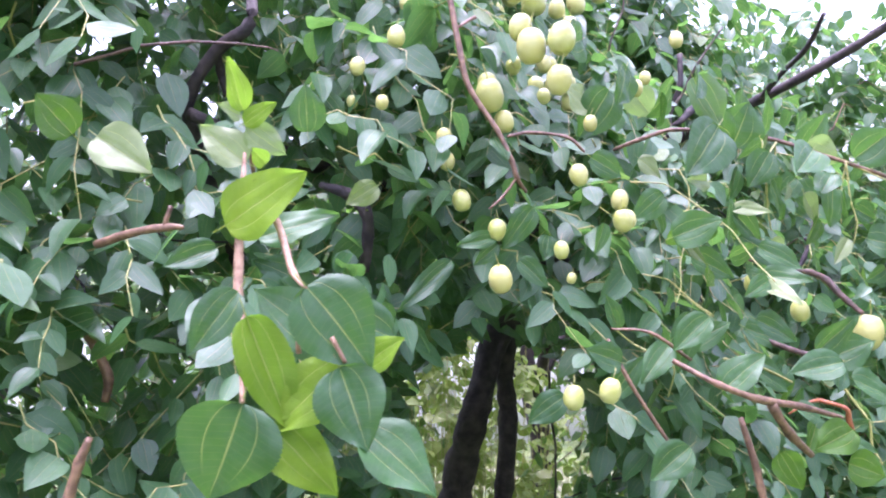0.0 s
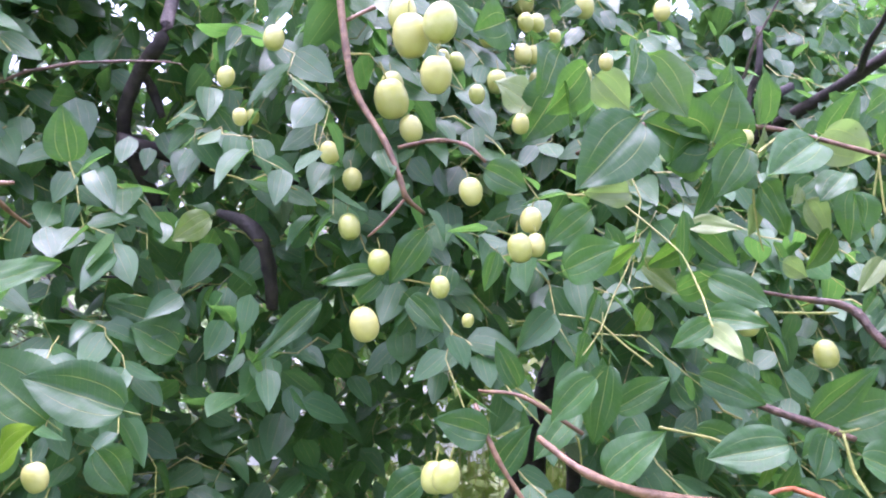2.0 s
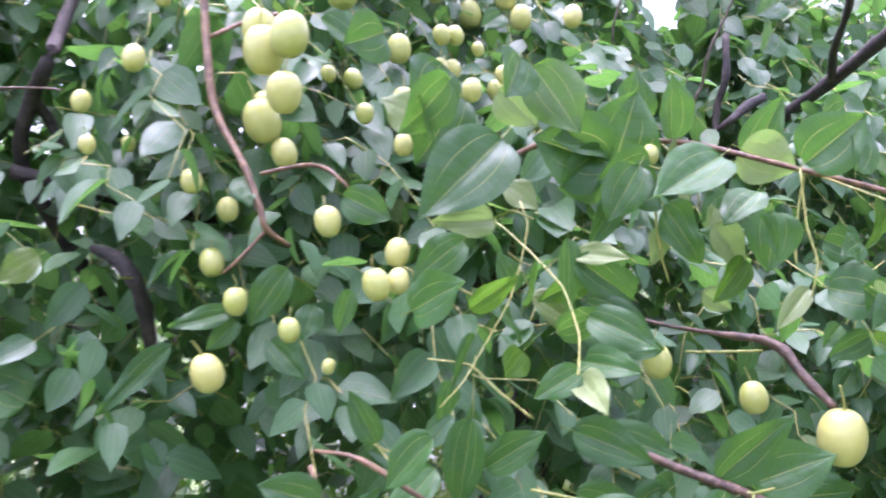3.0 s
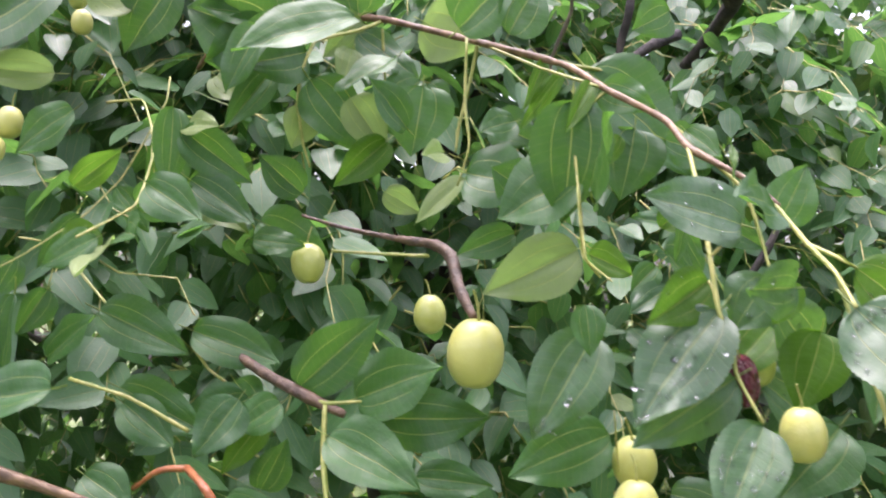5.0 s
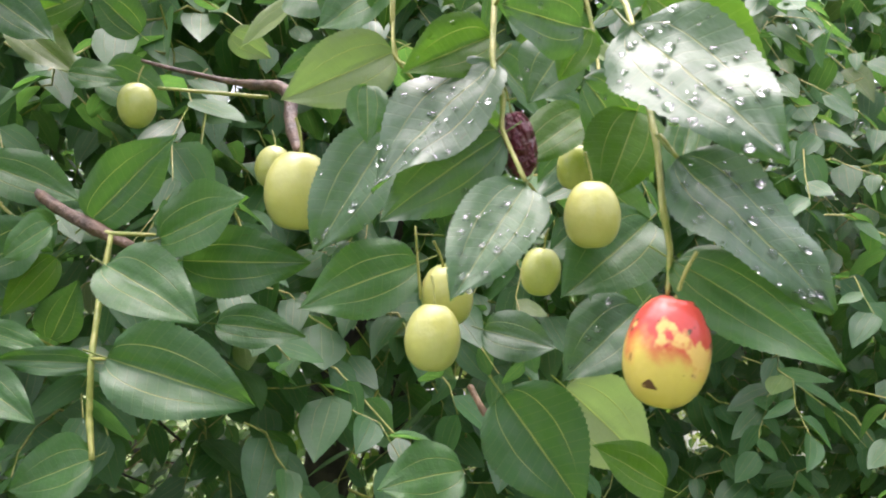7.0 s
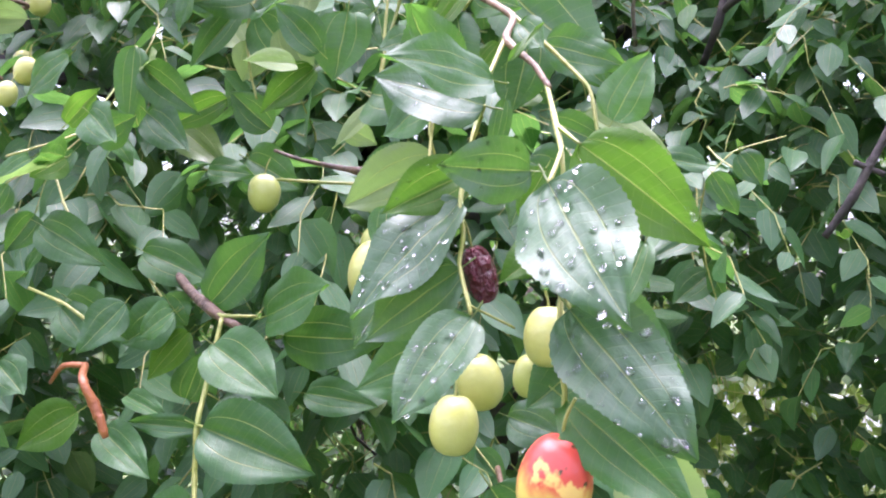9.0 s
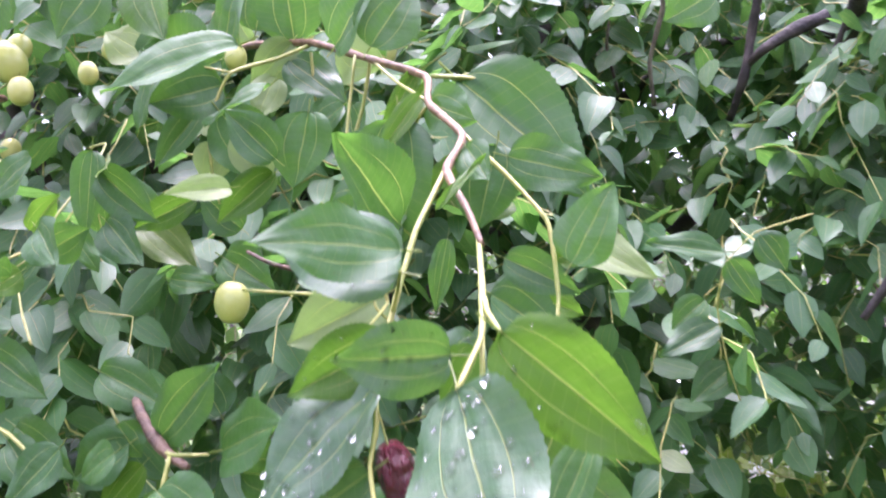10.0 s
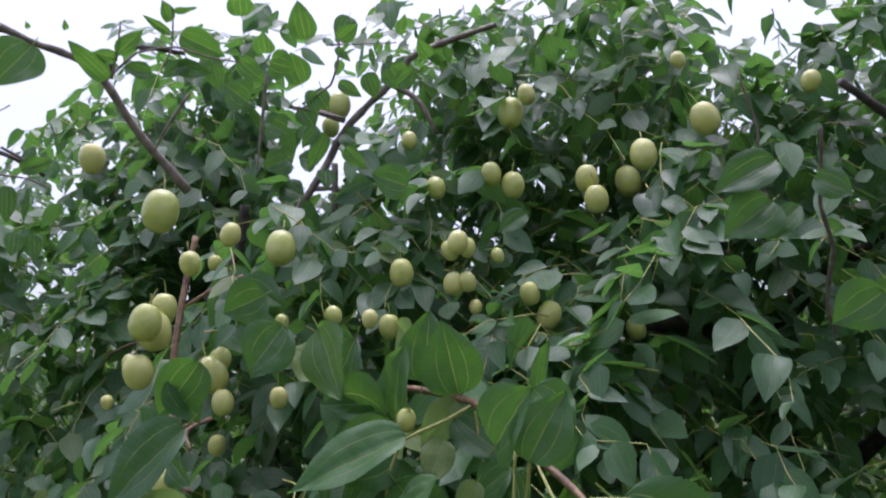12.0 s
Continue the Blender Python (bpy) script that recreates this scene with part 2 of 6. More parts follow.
def leaf_mesh(seed, fold, droop, wave):
    """A leaf one long and one wide with its stalk, veins marked by its map: u across, v along."""
    rng = random.Random(seed)
    rows, cols = 46, 12
    bm = bmesh.new()
    uv = bm.loops.layers.uv.new("map")
    grid, place = [], {}
    phase, bend = rng.uniform(0, 6), rng.uniform(-0.10, 0.10)
    for i in range(rows + 1):
        v = i / rows
        h = 0.5 * half_width(min(max(v, 0.004), 0.996)) if 0 < i < rows else 0.006
        row = []
        for j in range(cols + 1):
            u = 2 * j / cols - 1
            tooth = 1 + (0.024 if i % 2 else -0.014) * (abs(u) > 0.99) * (0 < i < rows)
            x = u * h * tooth
            lift = fold * abs(x) + wave * math.sin(9 * v + phase + 1.4 * u) * abs(u) ** 2 * 0.5 - 0.35 * fold * abs(u) ** 3 * h
            lift += 0.030 * noise.noise(Vector((4.2 * x + 7 * seed, 3.6 * v, 0.3 * seed))) + 0.0028 * math.sin(40 * (v - 0.12 * abs(u))) * (1 - abs(u)) * (0 < i < rows)
            quilt = -0.012 * math.exp(-((abs(u) - 0.47) / 0.12) ** 2) - 0.012 * math.exp(-(u / 0.1) ** 2)
            vert = bm.verts.new((x + bend * v * v * 0.8, v, lift + quilt - droop * v * v))
            place[vert] = (0.5 + 0.5 * u, v)
            row.append(vert)
        grid.append(row)
    for i in range(rows):
        for j in range(cols):
            bm.faces.new((grid[i][j], grid[i][j + 1], grid[i + 1][j + 1], grid[i + 1][j]))
    # the stalk and the midrib's underside
    stalk = [[bm.verts.new((0.012 * math.cos(a), -0.16 + 0.17 * s, 0.03 * (1 - s) * (1 - s) + 0.012 * math.sin(a) - 0.012)) for a in (0, 2.1, 4.2)] for s in (0, 0.5, 1)]
    for ring in stalk:
        for vert in ring:
            place[vert] = (0.5, 0.0)
    for a, b in zip(stalk, stalk[1:]):
        for s in range(3):
            bm.faces.new((a[s], a[(s + 1) % 3], b[(s + 1) % 3], b[s]))
    for face in bm.faces:
        for loop in face.loops:
            loop[uv].uv = place[loop.vert]
    data = bpy.data.meshes.new("leaf")
    bm.to_mesh(data)
    bm.free()
    for face in data.polygons:
        face.use_smooth = True
    return data


LEAF_SHAPES = [leaf_mesh(s, f, d, w) for s, f, d, w in ((1, 0.30, 0.10, 0.05), (2, 0.16, 0.18, 0.09), (3, 0.40, 0.05, 0.04), (4, 0.10, 0.12, 0.12), (5, 0.24, -0.06, 0.08))]
LEAF_KINDS = {"green": LEAF, "young": LEAF_YOUNG, "bright": LEAF_BRIGHT, "pale": LEAF_PALE}
SHAPED = {}
leaf_dice = random.Random(11)


def leaf(parent, base, tip, width, facing, kind="green", wet=0, shape=None):
    """One leaf from where its blade meets the stalk to its tip, its upper side towards facing."""
    base, tip = Vector(base), Vector(tip)
    along = tip - base
    length = along.length
    y = along.normalized()
    z = Vector(facing)
    z = (z - y * z.dot(y)).normalized()
    x = y.cross(z)
    pick = leaf_dice.randrange(len(LEAF_SHAPES))
    pick = pick if shape is None else shape
    key = (pick, kind)
    if key not in SHAPED:
        SHAPED[key] = LEAF_SHAPES[pick].copy()
        SHAPED[key].materials.append(LEAF_KINDS[kind])
    data = SHAPED[key]
    if wet:
        data = LEAF_SHAPES[pick].copy()
        data.materials.append(LEAF_WET if kind == "green" else LEAF_KINDS[kind])
        data.materials.append(WATER)
        rain_on(data, leaf_dice.randrange(9999), wet)
    ob = new("leaf", data)
    ob.parent = parent
    turn = Matrix((x, y, z)).transposed().to_4x4()
    tree = parent.parent or parent
    size = Matrix.Diagonal((width, length, 0.5 * (width + length), 1))
    ob.matrix_basis = Matrix.Translation(base - tree.location) @ turn @ size
    return ob


def rain_on(data, seed, count):
    """Beads of rain standing on a leaf's upper side."""
    rng = random.Random(seed)
    spots = [v.co.copy() for v in data.vertices if 0.06 < v.co.y < 0.95 and abs(v.co.x) < 0.46 * half_width(v.co.y)]
    bm = bmesh.new()
    bm.from_mesh(data)
    for _ in range(int(1.35 * count)):
        c = rng.choice(spots) + Vector((rng.uniform(-0.03, 0.03), rng.uniform(-0.02, 0.02), 0))
        r = rng.choice((0.009, 0.012, 0.014, 0.017, 0.021, 0.026, 0.034))
        made = bmesh.ops.create_icosphere(bm, subdivisions=2, radius=r, matrix=Matrix.Translation(c + Vector((0, 0, r * 0.06))) @ Matrix.Diagonal((1.35, 0.85, 0.34, 1)))
        for face in {f for vert in made["verts"] for f in vert.link_faces}:
            face.material_index, face.smooth = 1, True
    bm.to_mesh(data)
    bm.free()


def fruit_mesh(name, blunt, waist):
    """A jujube one long, hanging from +z: egg-shaped, with a dimple at the stalk and a small scar below."""
    rings, sides = 18, 22
    bm = bmesh.new()
    rows = []
    for i in range(rings + 1):
        a = math.pi * i / rings
        z = 0.5 * math.cos(a)
        r = 0.43 * math.sin(a) ** blunt * (1 + waist * z)
        z -= 0.055 * math.exp(-((r / 0.09) ** 2)) * (1 if z > 0 else -0.6)
        if r < 1e-4:
            rows.append([bm.verts.new((0, 0, z))])
        else:
            rows.append([bm.verts.new((r * math.cos(t) * (1 + 0.015 * math.sin(3 * t)), r * math.sin(t), z)) for t in (2 * math.pi * s / sides for s in range(sides))])
    for a, b in zip(rows, rows[1:]):
        for s in range(sides):
            q = (a[s % len(a)], b[s % len(b)], b[(s + 1) % len(b)], a[(s + 1) % len(a)])
            bm.faces.new(list(dict.fromkeys(q)))
    data = bpy.data.meshes.new(name)
    bm.normal_update()
    bm.to_mesh(data)
    bm.free()
    for face in data.polygons:
        face.use_smooth = True
    return data


def stalk_mesh():
    bm = bmesh.new()
    tube(bm, [(0, 0, 0.43, 0.035), (0.01, 0.01, 0.56, 0.02), (0.05, 0.0, 0.72, 0.02), (0.12, 0.02, 0.9, 0.024)], 6, 3)
    data = bpy.data.meshes.new("stalk")
    bm.to_mesh(data)
    bm.free()
    data.materials.append(GREEN_STEM)
    return data


FRUIT_SHAPES = [fruit_mesh("jujube", 0.86, -0.10), fruit_mesh("jujube", 0.92, 0.12), fruit_mesh("jujube", 0.80, 0.0)]
for shape in FRUIT_SHAPES:
    shape.materials.append(FRUIT)
STALK = stalk_mesh()
fruit_dice = random.Random(5)


def jujube(parent, x, y, z, long, plump=0.95, lean=0.0):
    """One hanging fruit of a given length, with its stalk."""
    ob = new("jujube", fruit_dice.choice(FRUIT_SHAPES))
    ob.parent = parent
    tree = parent.parent or parent
    turn = pose(0, 0, 0, fruit_dice.uniform(-16, 16), fruit_dice.uniform(-16, 16) + lean, fruit_dice.uniform(0, 360))
    ob.matrix_basis = Matrix.Translation(Vector((x, y, z)) - tree.location) @ turn @ Matrix.Diagonal((long * plump, long * plump, long, 1))
    if long > 0.0245:
        HANGING.append((x, y, z, long, (1.39, 0.07, 1.70) if y > 0.8 or z > 1.89 else (1.20, 0.03, 1.46) if x > 1.0 else (0.72, -0.1, 1.60)))
    stem = new("stalk", STALK)
    stem.parent = ob
    return ob


# ---- the ground and the far edge ----
bm = bmesh.new()
edge, cuts = 400.0, 60
spread = [math.copysign(abs(k) ** 2.6, k) * edge for k in np.linspace(-1, 1, cuts)]
rows = [[bm.verts.new((x, y, 0.10 * noise.noise(Vector((x * 0.7, y * 0.7, 0))) if abs(x) < 20 and abs(y) < 20 else 0.0)) for x in spread] for y in spread]
for a, b in zip(rows, rows[1:]):
    for p, q, r, s in zip(a, a[1:], b[1:], b):
        bm.faces.new((p, q, r, s))
ground = part("ground", bm, GROUND, None)
tagged(ground, "pale yellow-green grassy orchard ground", "ground", kind="structure")

bm = bmesh.new()
bmesh.ops.create_cube(bm, size=1, matrix=Matrix.Translation((3.6, 6.2, 0.45)) @ Matrix.Rotation(radians(-24), 4, "Z") @ Matrix.Diagonal((7.0, 0.22, 1.1, 1)))
bmesh.ops.create_cube(bm, size=1, matrix=Matrix.Translation((3.6, 6.2, 1.03)) @ Matrix.Rotation(radians(-24), 4, "Z") @ Matrix.Diagonal((7.06, 0.28, 0.06, 1)))
bmesh.ops.bevel(bm, geom=bm.edges[:], offset=0.012, segments=1, affect="EDGES")
garden_wall = part("garden_wall", bm, PALE, None)
tagged(garden_wall, "low pale rendered wall behind the orchard trees", "wall", kind="structure")


# ---- foliage that nobody could count ----
def leaf_template(rows):
    """A simple folded leaf for dense foliage: points, faces and map."""
    points, faces, uvs = [], [], []
    for i in range(rows + 1):
        v = i / rows
        h = 0.5 * half_width(v) if 0 < i < rows else 0.004
        for u in (-1, 0, 1):
            points.append((u * h, v, 0.22 * abs(u) * h - 0.13 * v * v))
            uvs.append((0.5 + 0.5 * u, v))
    for i in range(rows):
        for j in (0, 1):
            a = 3 * i + j
            faces.append((a, a + 1, a + 4, a + 3))
    return np.array(points), np.array(faces), np.array(uvs)


def foliage_object(name, tree, starts, ways, ups, lengths, widths, rows, material, label=""):
    """Many leaves as one mesh: each with its base, way, upper side, length and width."""
    points, faces, uvs = leaf_template(rows)
    y = ways / np.linalg.norm(ways, axis=1, keepdims=True)
    z = ups - (ups * y).sum(1, keepdims=True) * y
    z /= np.linalg.norm(z, axis=1, keepdims=True) + 1e-9
    x = np.cross(y, z)
    bend = np.random.RandomState(len(starts)).uniform(-0.6, 1.6, (len(starts), 1))
    px, py, pz = points.T
    verts = (starts[:, None] + x[:, None] * (px * widths[:, None])[..., None] + y[:, None] * (py * lengths[:, None])[..., None]
             + z[:, None] * (pz * bend * lengths[:, None])[..., None])
    count = len(starts)
    base = np.array(tree.location)
    data = bpy.data.meshes.new(name)
    data.vertices.add(count * len(points))
    data.vertices.foreach_set("co", (verts.reshape(-1, 3) - base).astype(np.float32).ravel())
    index = (faces[None] + (np.arange(count) * len(points))[:, None, None]).reshape(-1, 4)
    data.loops.add(index.size)
    data.loops.foreach_set("vertex_index", index.ravel().astype(np.int32))
    data.polygons.add(len(index))
    data.polygons.foreach_set("loop_start", (np.arange(len(index)) * 4).astype(np.int32))
    data.polygons.foreach_set("use_smooth", np.ones(len(index), bool))
    layer = data.uv_layers.new(name="map")
    layer.data.foreach_set("uv", np.tile(uvs[faces].reshape(-1, 2), (count, 1)).astype(np.float32).ravel())
    data.update(calc_edges=True)
    data.validate()
    return mesh_object(name, data, material, tree, label, "stuff")


def twig_object(name, tree, lines, radius, material, label=""):
    """Many thin twigs as one mesh; lines is an array of twigs by points by three."""
    count, steps, _ = lines.shape
    way = np.gradient(lines, axis=1)
    way /= np.linalg.norm(way, axis=2, keepdims=True) + 1e-9
    a = np.cross(way, (0.3, 0.9, 0.2))
    a /= np.linalg.norm(a, axis=2, keepdims=True) + 1e-9
    b = np.cross(way, a)
    taper = np.linspace(1.0, 0.45, steps)[None, :, None] * radius[:, None, None]
    rings = np.stack([lines + taper * (math.cos(t) * a + math.sin(t) * b) for t in (0, 2.094, 4.189)], 2)
    verts = rings.reshape(-1, 3) - np.array(tree.location)
    cell = np.array([(3 * i + s, 3 * i + (s + 1) % 3, 3 * i + 3 + (s + 1) % 3, 3 * i + 3 + s) for i in range(steps - 1) for s in range(3)])
    index = (cell[None] + (np.arange(count) * steps * 3)[:, None, None]).reshape(-1, 4)
    data = bpy.data.meshes.new(name)
    data.from_pydata(verts.tolist(), [], index.tolist())
    for face in data.polygons:
        face.use_smooth = True
    return mesh_object(name, data, material, tree, label, "stuff")


def shoots(rng, seeds, long, leaves, droop, leaf_long):
    """Drooping leafy shoots from the seed points: their lines, and each leaf's base, way, upper side, length and width."""
    count, steps = len(seeds), 6
    heading = rng.uniform(0, 2 * math.pi, count)
    out = np.stack([np.cos(heading), np.sin(heading), rng.uniform(-0.7, 0.35, count)], 1)
    size = long * rng.uniform(0.6, 1.35, count)
    s = np.linspace(0, 1, steps)
    lines = seeds[:, None] + (out * size[:, None])[:, None] * s[None, :, None]
    lines[:, :, 2] -= (droop * size)[:, None] * s[None] ** 2
    zigzag = np.where(np.arange(steps) % 2, 1.0, -1.0)[None, :, None] * rng.normal(0, 0.022, (count, 1, 3))
    lines += (zigzag + rng.normal(0, 0.02, lines.shape)) * size[:, None, None]
    t = np.linspace(0.12, 1.0, leaves)
    at = np.clip((t * (steps - 1)).astype(int), 0, steps - 2)
    part_way = (t * (steps - 1) - at)[None, :, None]
    bases = lines[:, at] * (1 - part_way) + lines[:, at + 1] * part_way
    way = lines[:, at + 1] - lines[:, at]
    way /= np.linalg.norm(way, axis=2, keepdims=True) + 1e-9
    side = np.cross(way, (0, 0, 1))
    side /= np.linalg.norm(side, axis=2, keepdims=True) + 1e-9
    flip = np.where(np.arange(leaves) % 2, 1.0, -1.0)[None, :, None]
    ways = 0.55 * way + flip * side * rng.uniform(0.6, 1.1, (count, leaves, 1)) + rng.normal(0, 0.28, bases.shape)
    ways[:, :, 2] -= rng.uniform(0.1, 0.9, (count, leaves))
    ups = np.array((0, 0, 1.0)) + np.array((0.0, -0.55, 0)) + rng.normal(0, 0.42, bases.shape)
    sizes = leaf_long * rng.uniform(0.6, 1.25, (count, leaves)) * np.linspace(1.05, 0.8, leaves)[None]
    widths = sizes * rng.uniform(0.50, 0.70, sizes.shape)
    flat = lambda q: q.reshape(-1, 3)  # noqa: E731
    return lines, flat(bases), flat(ways), flat(ups), sizes.ravel(), widths.ravel()


def canopy_front(p):
    """How near the path the solid canopy comes, by place along it and height."""
    x, z = p[:, 0], p[:, 2]
    front = np.interp(x, (-1.5, 0.0, 0.35, 0.6, 0.95, 1.15, 1.3, 1.5, 2.2, 3.0), (0.9, 0.80, 0.74, 0.80, 0.76, 0.74, 0.88, 1.08, 1.0, 0.8))
    high = np.clip((z - 1.62) / 0.5, 0, 1)
    front = front + high * np.interp(x, (0.0, 0.3, 0.5, 0.6, 0.7, 0.95, 1.4, 1.6), (0.15, 0.32, 0.4, 0.32, 0.22, 0.42, 0.40, 0.32))
    return front + 0.07 * np.sin(7.3 * x + 3.1 * z) + 0.05 * np.sin(13.7 * x - 9.1 * z)


def canopy_top(p):
    """The height of the canopy's uneven upper edge."""
    x, y = p[:, 0], p[:, 1]
    top = np.interp(x, (-2.0, -0.4, 1.5, 1.75, 2.4, 3.2), (2.3, 2.5, 2.4, 2.3, 2.2, 2.2))
    # the left-hand crown is lower, with a notch between it and the tall one
    reach = np.hypot(1.40 - x, y - 0.06)
    side = np.degrees(np.arctan2(1.40 - x, np.maximum(y - 0.06, 0.01)))
    slope = np.interp(side, (-3.1, 9.2, 12.5, 29.4, 32.5, 36.3, 37.6, 46.7, 49.9, 53.3, 56.3, 71.3), (0.36, 0.39, 0.53, 0.52, 0.28, 0.28, 0.43, 0.43, 0.40, 0.33, 0.28, 0.26))
    top = np.where(x < 1.40, np.minimum(top + 0.8, 1.72 + slope * reach), top)
    return top + 0.03 * np.sin(23.0 * x + 1.0) + 0.03 * np.sin(37.0 * x + 15.0 * y)


def in_gap(p):
    """The see-through openings: beside the two stems, and low down."""
    inside = np.zeros(len(p), bool)
    for a, b, near, grow, deep in (((1.221, 0.877, 1.930), (1.421, 1.281, 2.074), 0.02, 0.035, 9.0), ((0.985, 0.617, 1.938), (0.584, 1.154, 2.147), 0.030, 0.028, 9.0), ((1.011, 0.611, 1.988), (0.628, 1.152, 2.249), 0.034, 0.030, 9.0), ((0.605, 0.566, 1.437), (1.919, 2.582, 0.933), 0.095, 0.1, 9.0), ((1.424, 0.975, 1.383), (1.595, 2.811, 1.172), 0.020, 0.035, 4.0), ((0.539, 0.648, 1.806), (0.498, 1.000, 1.889), 0.055, 0.0, 0.34), ((0.610, 0.639, 1.640), (0.605, 0.844, 1.642), 0.035, 0.0, 0.18), ((1.415, 0.858, 1.802), (1.438, 1.145, 1.880), 0.06, 0.0, 0.27), ((1.352, 0.695, 1.824), (1.634, 1.047, 1.930), 0.07, 0.0, 0.4)):
        a, b = np.array(a), np.array(b)
        way = (b - a) / np.linalg.norm(b - a)
        s = (p - a) @ way
        off = p - a - s[:, None] * way
        inside |= (s > 0.0) & (s < deep) & (np.linalg.norm(off, axis=1) < near + grow * s)
    return inside


def canopy_seeds(rng, count, low, high, depth):
    """Random places in the canopy, denser towards its front."""
    p = np.stack([rng.uniform(low[0], high[0], count), np.zeros(count), rng.uniform(low[2], high[2], count)], 1)
    p[:, 1] = canopy_front(p) + depth * rng.uniform(0, 1, count) ** 1.7
    over = p[:, 2] - canopy_top(p)
    keep = ((over < 0) | ((over < 0.16) & (rng.uniform(0, 1, count) < 0.16))) & ~in_gap(p) & ((p[:, 2] < 1.74) | ((p[:, 2] > 1.98) & (p[:, 0] < 0.85) & (p[:, 1] < 1.45) & (rng.uniform(0, 1, count) < 0.62)) | (rng.uniform(0, 1, count) < np.interp(p[:, 0], (-0.2, 0.2, 0.7, 0.9, 1.05, 1.2, 1.45, 1.6), (0.36, 0.32, 0.44, 0.7, 0.7, 0.58, 0.62, 0.95)))) & ((p[:, 0] < 1.35) | (rng.uniform(0, 1, count) < 0.85))
    return p[keep]


def round_fruit(bases, ways, lengths):
    """Leaves that stand clear of the fruit and bare limbs, which are free on the crown's outer side."""
    mid = bases + 0.5 * lengths[:, None] * ways / np.linalg.norm(ways, axis=1, keepdims=True)
    clear = ~in_gap(mid)
    for x, y, z, long, open_side in HANGING:
        out = np.array(open_side) - np.array((x, y, z))
        out /= np.linalg.norm(out)
        p = mid - np.array((x, y, z))
        s = p @ out
        clear &= ~((s > -0.3 * long) & (s < 0.32) & (np.linalg.norm(p - s[:, None] * out, axis=1) < 0.72 * long))
    return clear


# ---- the trees ----
def tree_base(name, x, y, label):
    tree = new(name)
    tree.location = (x, y, 0.0)
    return tagged(tree, label, "tree", "jujube trees of the orchard")


jujube_tree = tree_base("jujube_tree", 1.05, 1.50, "dense rain-wet jujube tree hung with pale green fruit")
# trunk: two dark stems, and the heavy limbs of the crown
stem = branch(jujube_tree, "trunk", [(1.030, 1.521, -0.060, 0.0850), (1.040, 1.521, 0.120, 0.0600), (1.060, 1.501, 0.550, 0.0460), (1.090, 1.501, 0.983, 0.0413), (1.110, 1.489, 1.140, 0.0340), (1.109, 1.427, 1.259, 0.0307), (1.174, 1.450, 1.393, 0.0291), (1.213, 1.427, 1.488, 0.0316), (1.219, 1.366, 1.620, 0.0260), (1.208, 1.313, 1.769, 0.0207), (1.164, 1.280, 1.965, 0.0156)], BARK, "two dark wet stems of the trunk", 12)
branch(jujube_tree, "stem", [(1.251, 1.521, -0.060, 0.0500), (1.231, 1.501, 0.300, 0.0320), (1.201, 1.471, 0.969, 0.0247), (1.207, 1.467, 1.092, 0.0210), (1.218, 1.460, 1.240, 0.0210), (1.214, 1.462, 1.351, 0.0185), (1.229, 1.430, 1.463, 0.0171), (1.229, 1.418, 1.512, 0.0170)], BARK, "two dark wet stems of the trunk", 12)
branch(jujube_tree, "limb", [(0.553, 1.191, 1.592, 0.0107), (0.467, 1.101, 1.776, 0.0091), (0.457, 1.070, 1.832, 0.0088), (0.484, 1.026, 1.884, 0.0092), (0.512, 0.975, 1.910, 0.0082), (0.532, 1.031, 2.004, 0.0079), (0.550, 1.025, 2.068, 0.0072)], BARK, "nearly black wet limb", 10, open_side=(0.50, -0.08, 1.62), bare_above=1.83)
branch(jujube_tree, "side_limb", [(0.504, 1.062, 1.829, 0.0051), (0.493, 1.052, 1.864, 0.0058), (0.482, 1.027, 1.881, 0.0064)], BARK, "nearly black wet limb", 10, open_side=(0.50, -0.08, 1.62))
branch(jujube_tree, "limb", [(0.564, 0.881, 1.693, 0.0044), (0.589, 0.856, 1.680, 0.0073), (0.606, 0.843, 1.658, 0.0078), (0.613, 0.853, 1.630, 0.0073), (0.616, 0.874, 1.586, 0.0062)], BARK, "nearly black wet limb stub", 10, open_side=(0.62, -0.09, 1.63))
branch(jujube_tree, "limb", [(1.300, 1.470, 1.640, 0.0129), (1.430, 1.400, 1.750, 0.0116), (1.530, 1.210, 1.840, 0.0102), (1.540, 1.030, 1.884, 0.0097), (1.535, 0.930, 1.907, 0.0090), (1.528, 0.835, 1.932, 0.0083), (1.520, 0.740, 1.962, 0.0076), (1.516, 0.640, 2.000, 0.0068)], BARK, "thick dark brown limb", 10, open_side=(0.80, 0.0, 1.62), bare_above=1.90)
branch(jujube_tree, "side_limb", [(1.540, 1.030, 1.884, 0.0064), (1.480, 0.940, 1.905, 0.0052), (1.428, 0.840, 1.930, 0.0044), (1.380, 0.770, 1.965, 0.0032)], BARK, "thick dark brown limb", 10, open_side=(0.80, 0.0, 1.62))
limb_d = branch(jujube_tree, "limb", zigzag([(0.560, 1.085, 2.020, 0.0062), (0.619, 1.090, 2.083, 0.0058), (0.650, 1.101, 2.129, 0.0056), (0.677, 1.103, 2.174, 0.0056), (0.724, 1.114, 2.216, 0.0054), (0.757, 1.121, 2.238, 0.0052), (0.784, 1.121, 2.263, 0.0050), (0.805, 1.121, 2.278, 0.0050), (0.858, 1.134, 2.289, 0.0048), (0.930, 1.150, 2.300, 0.0040)], 0.3), GREY_WOOD, "grey-brown limb against the sky", open_side=(1.40, 0.06, 1.72), bare_above=2.12)
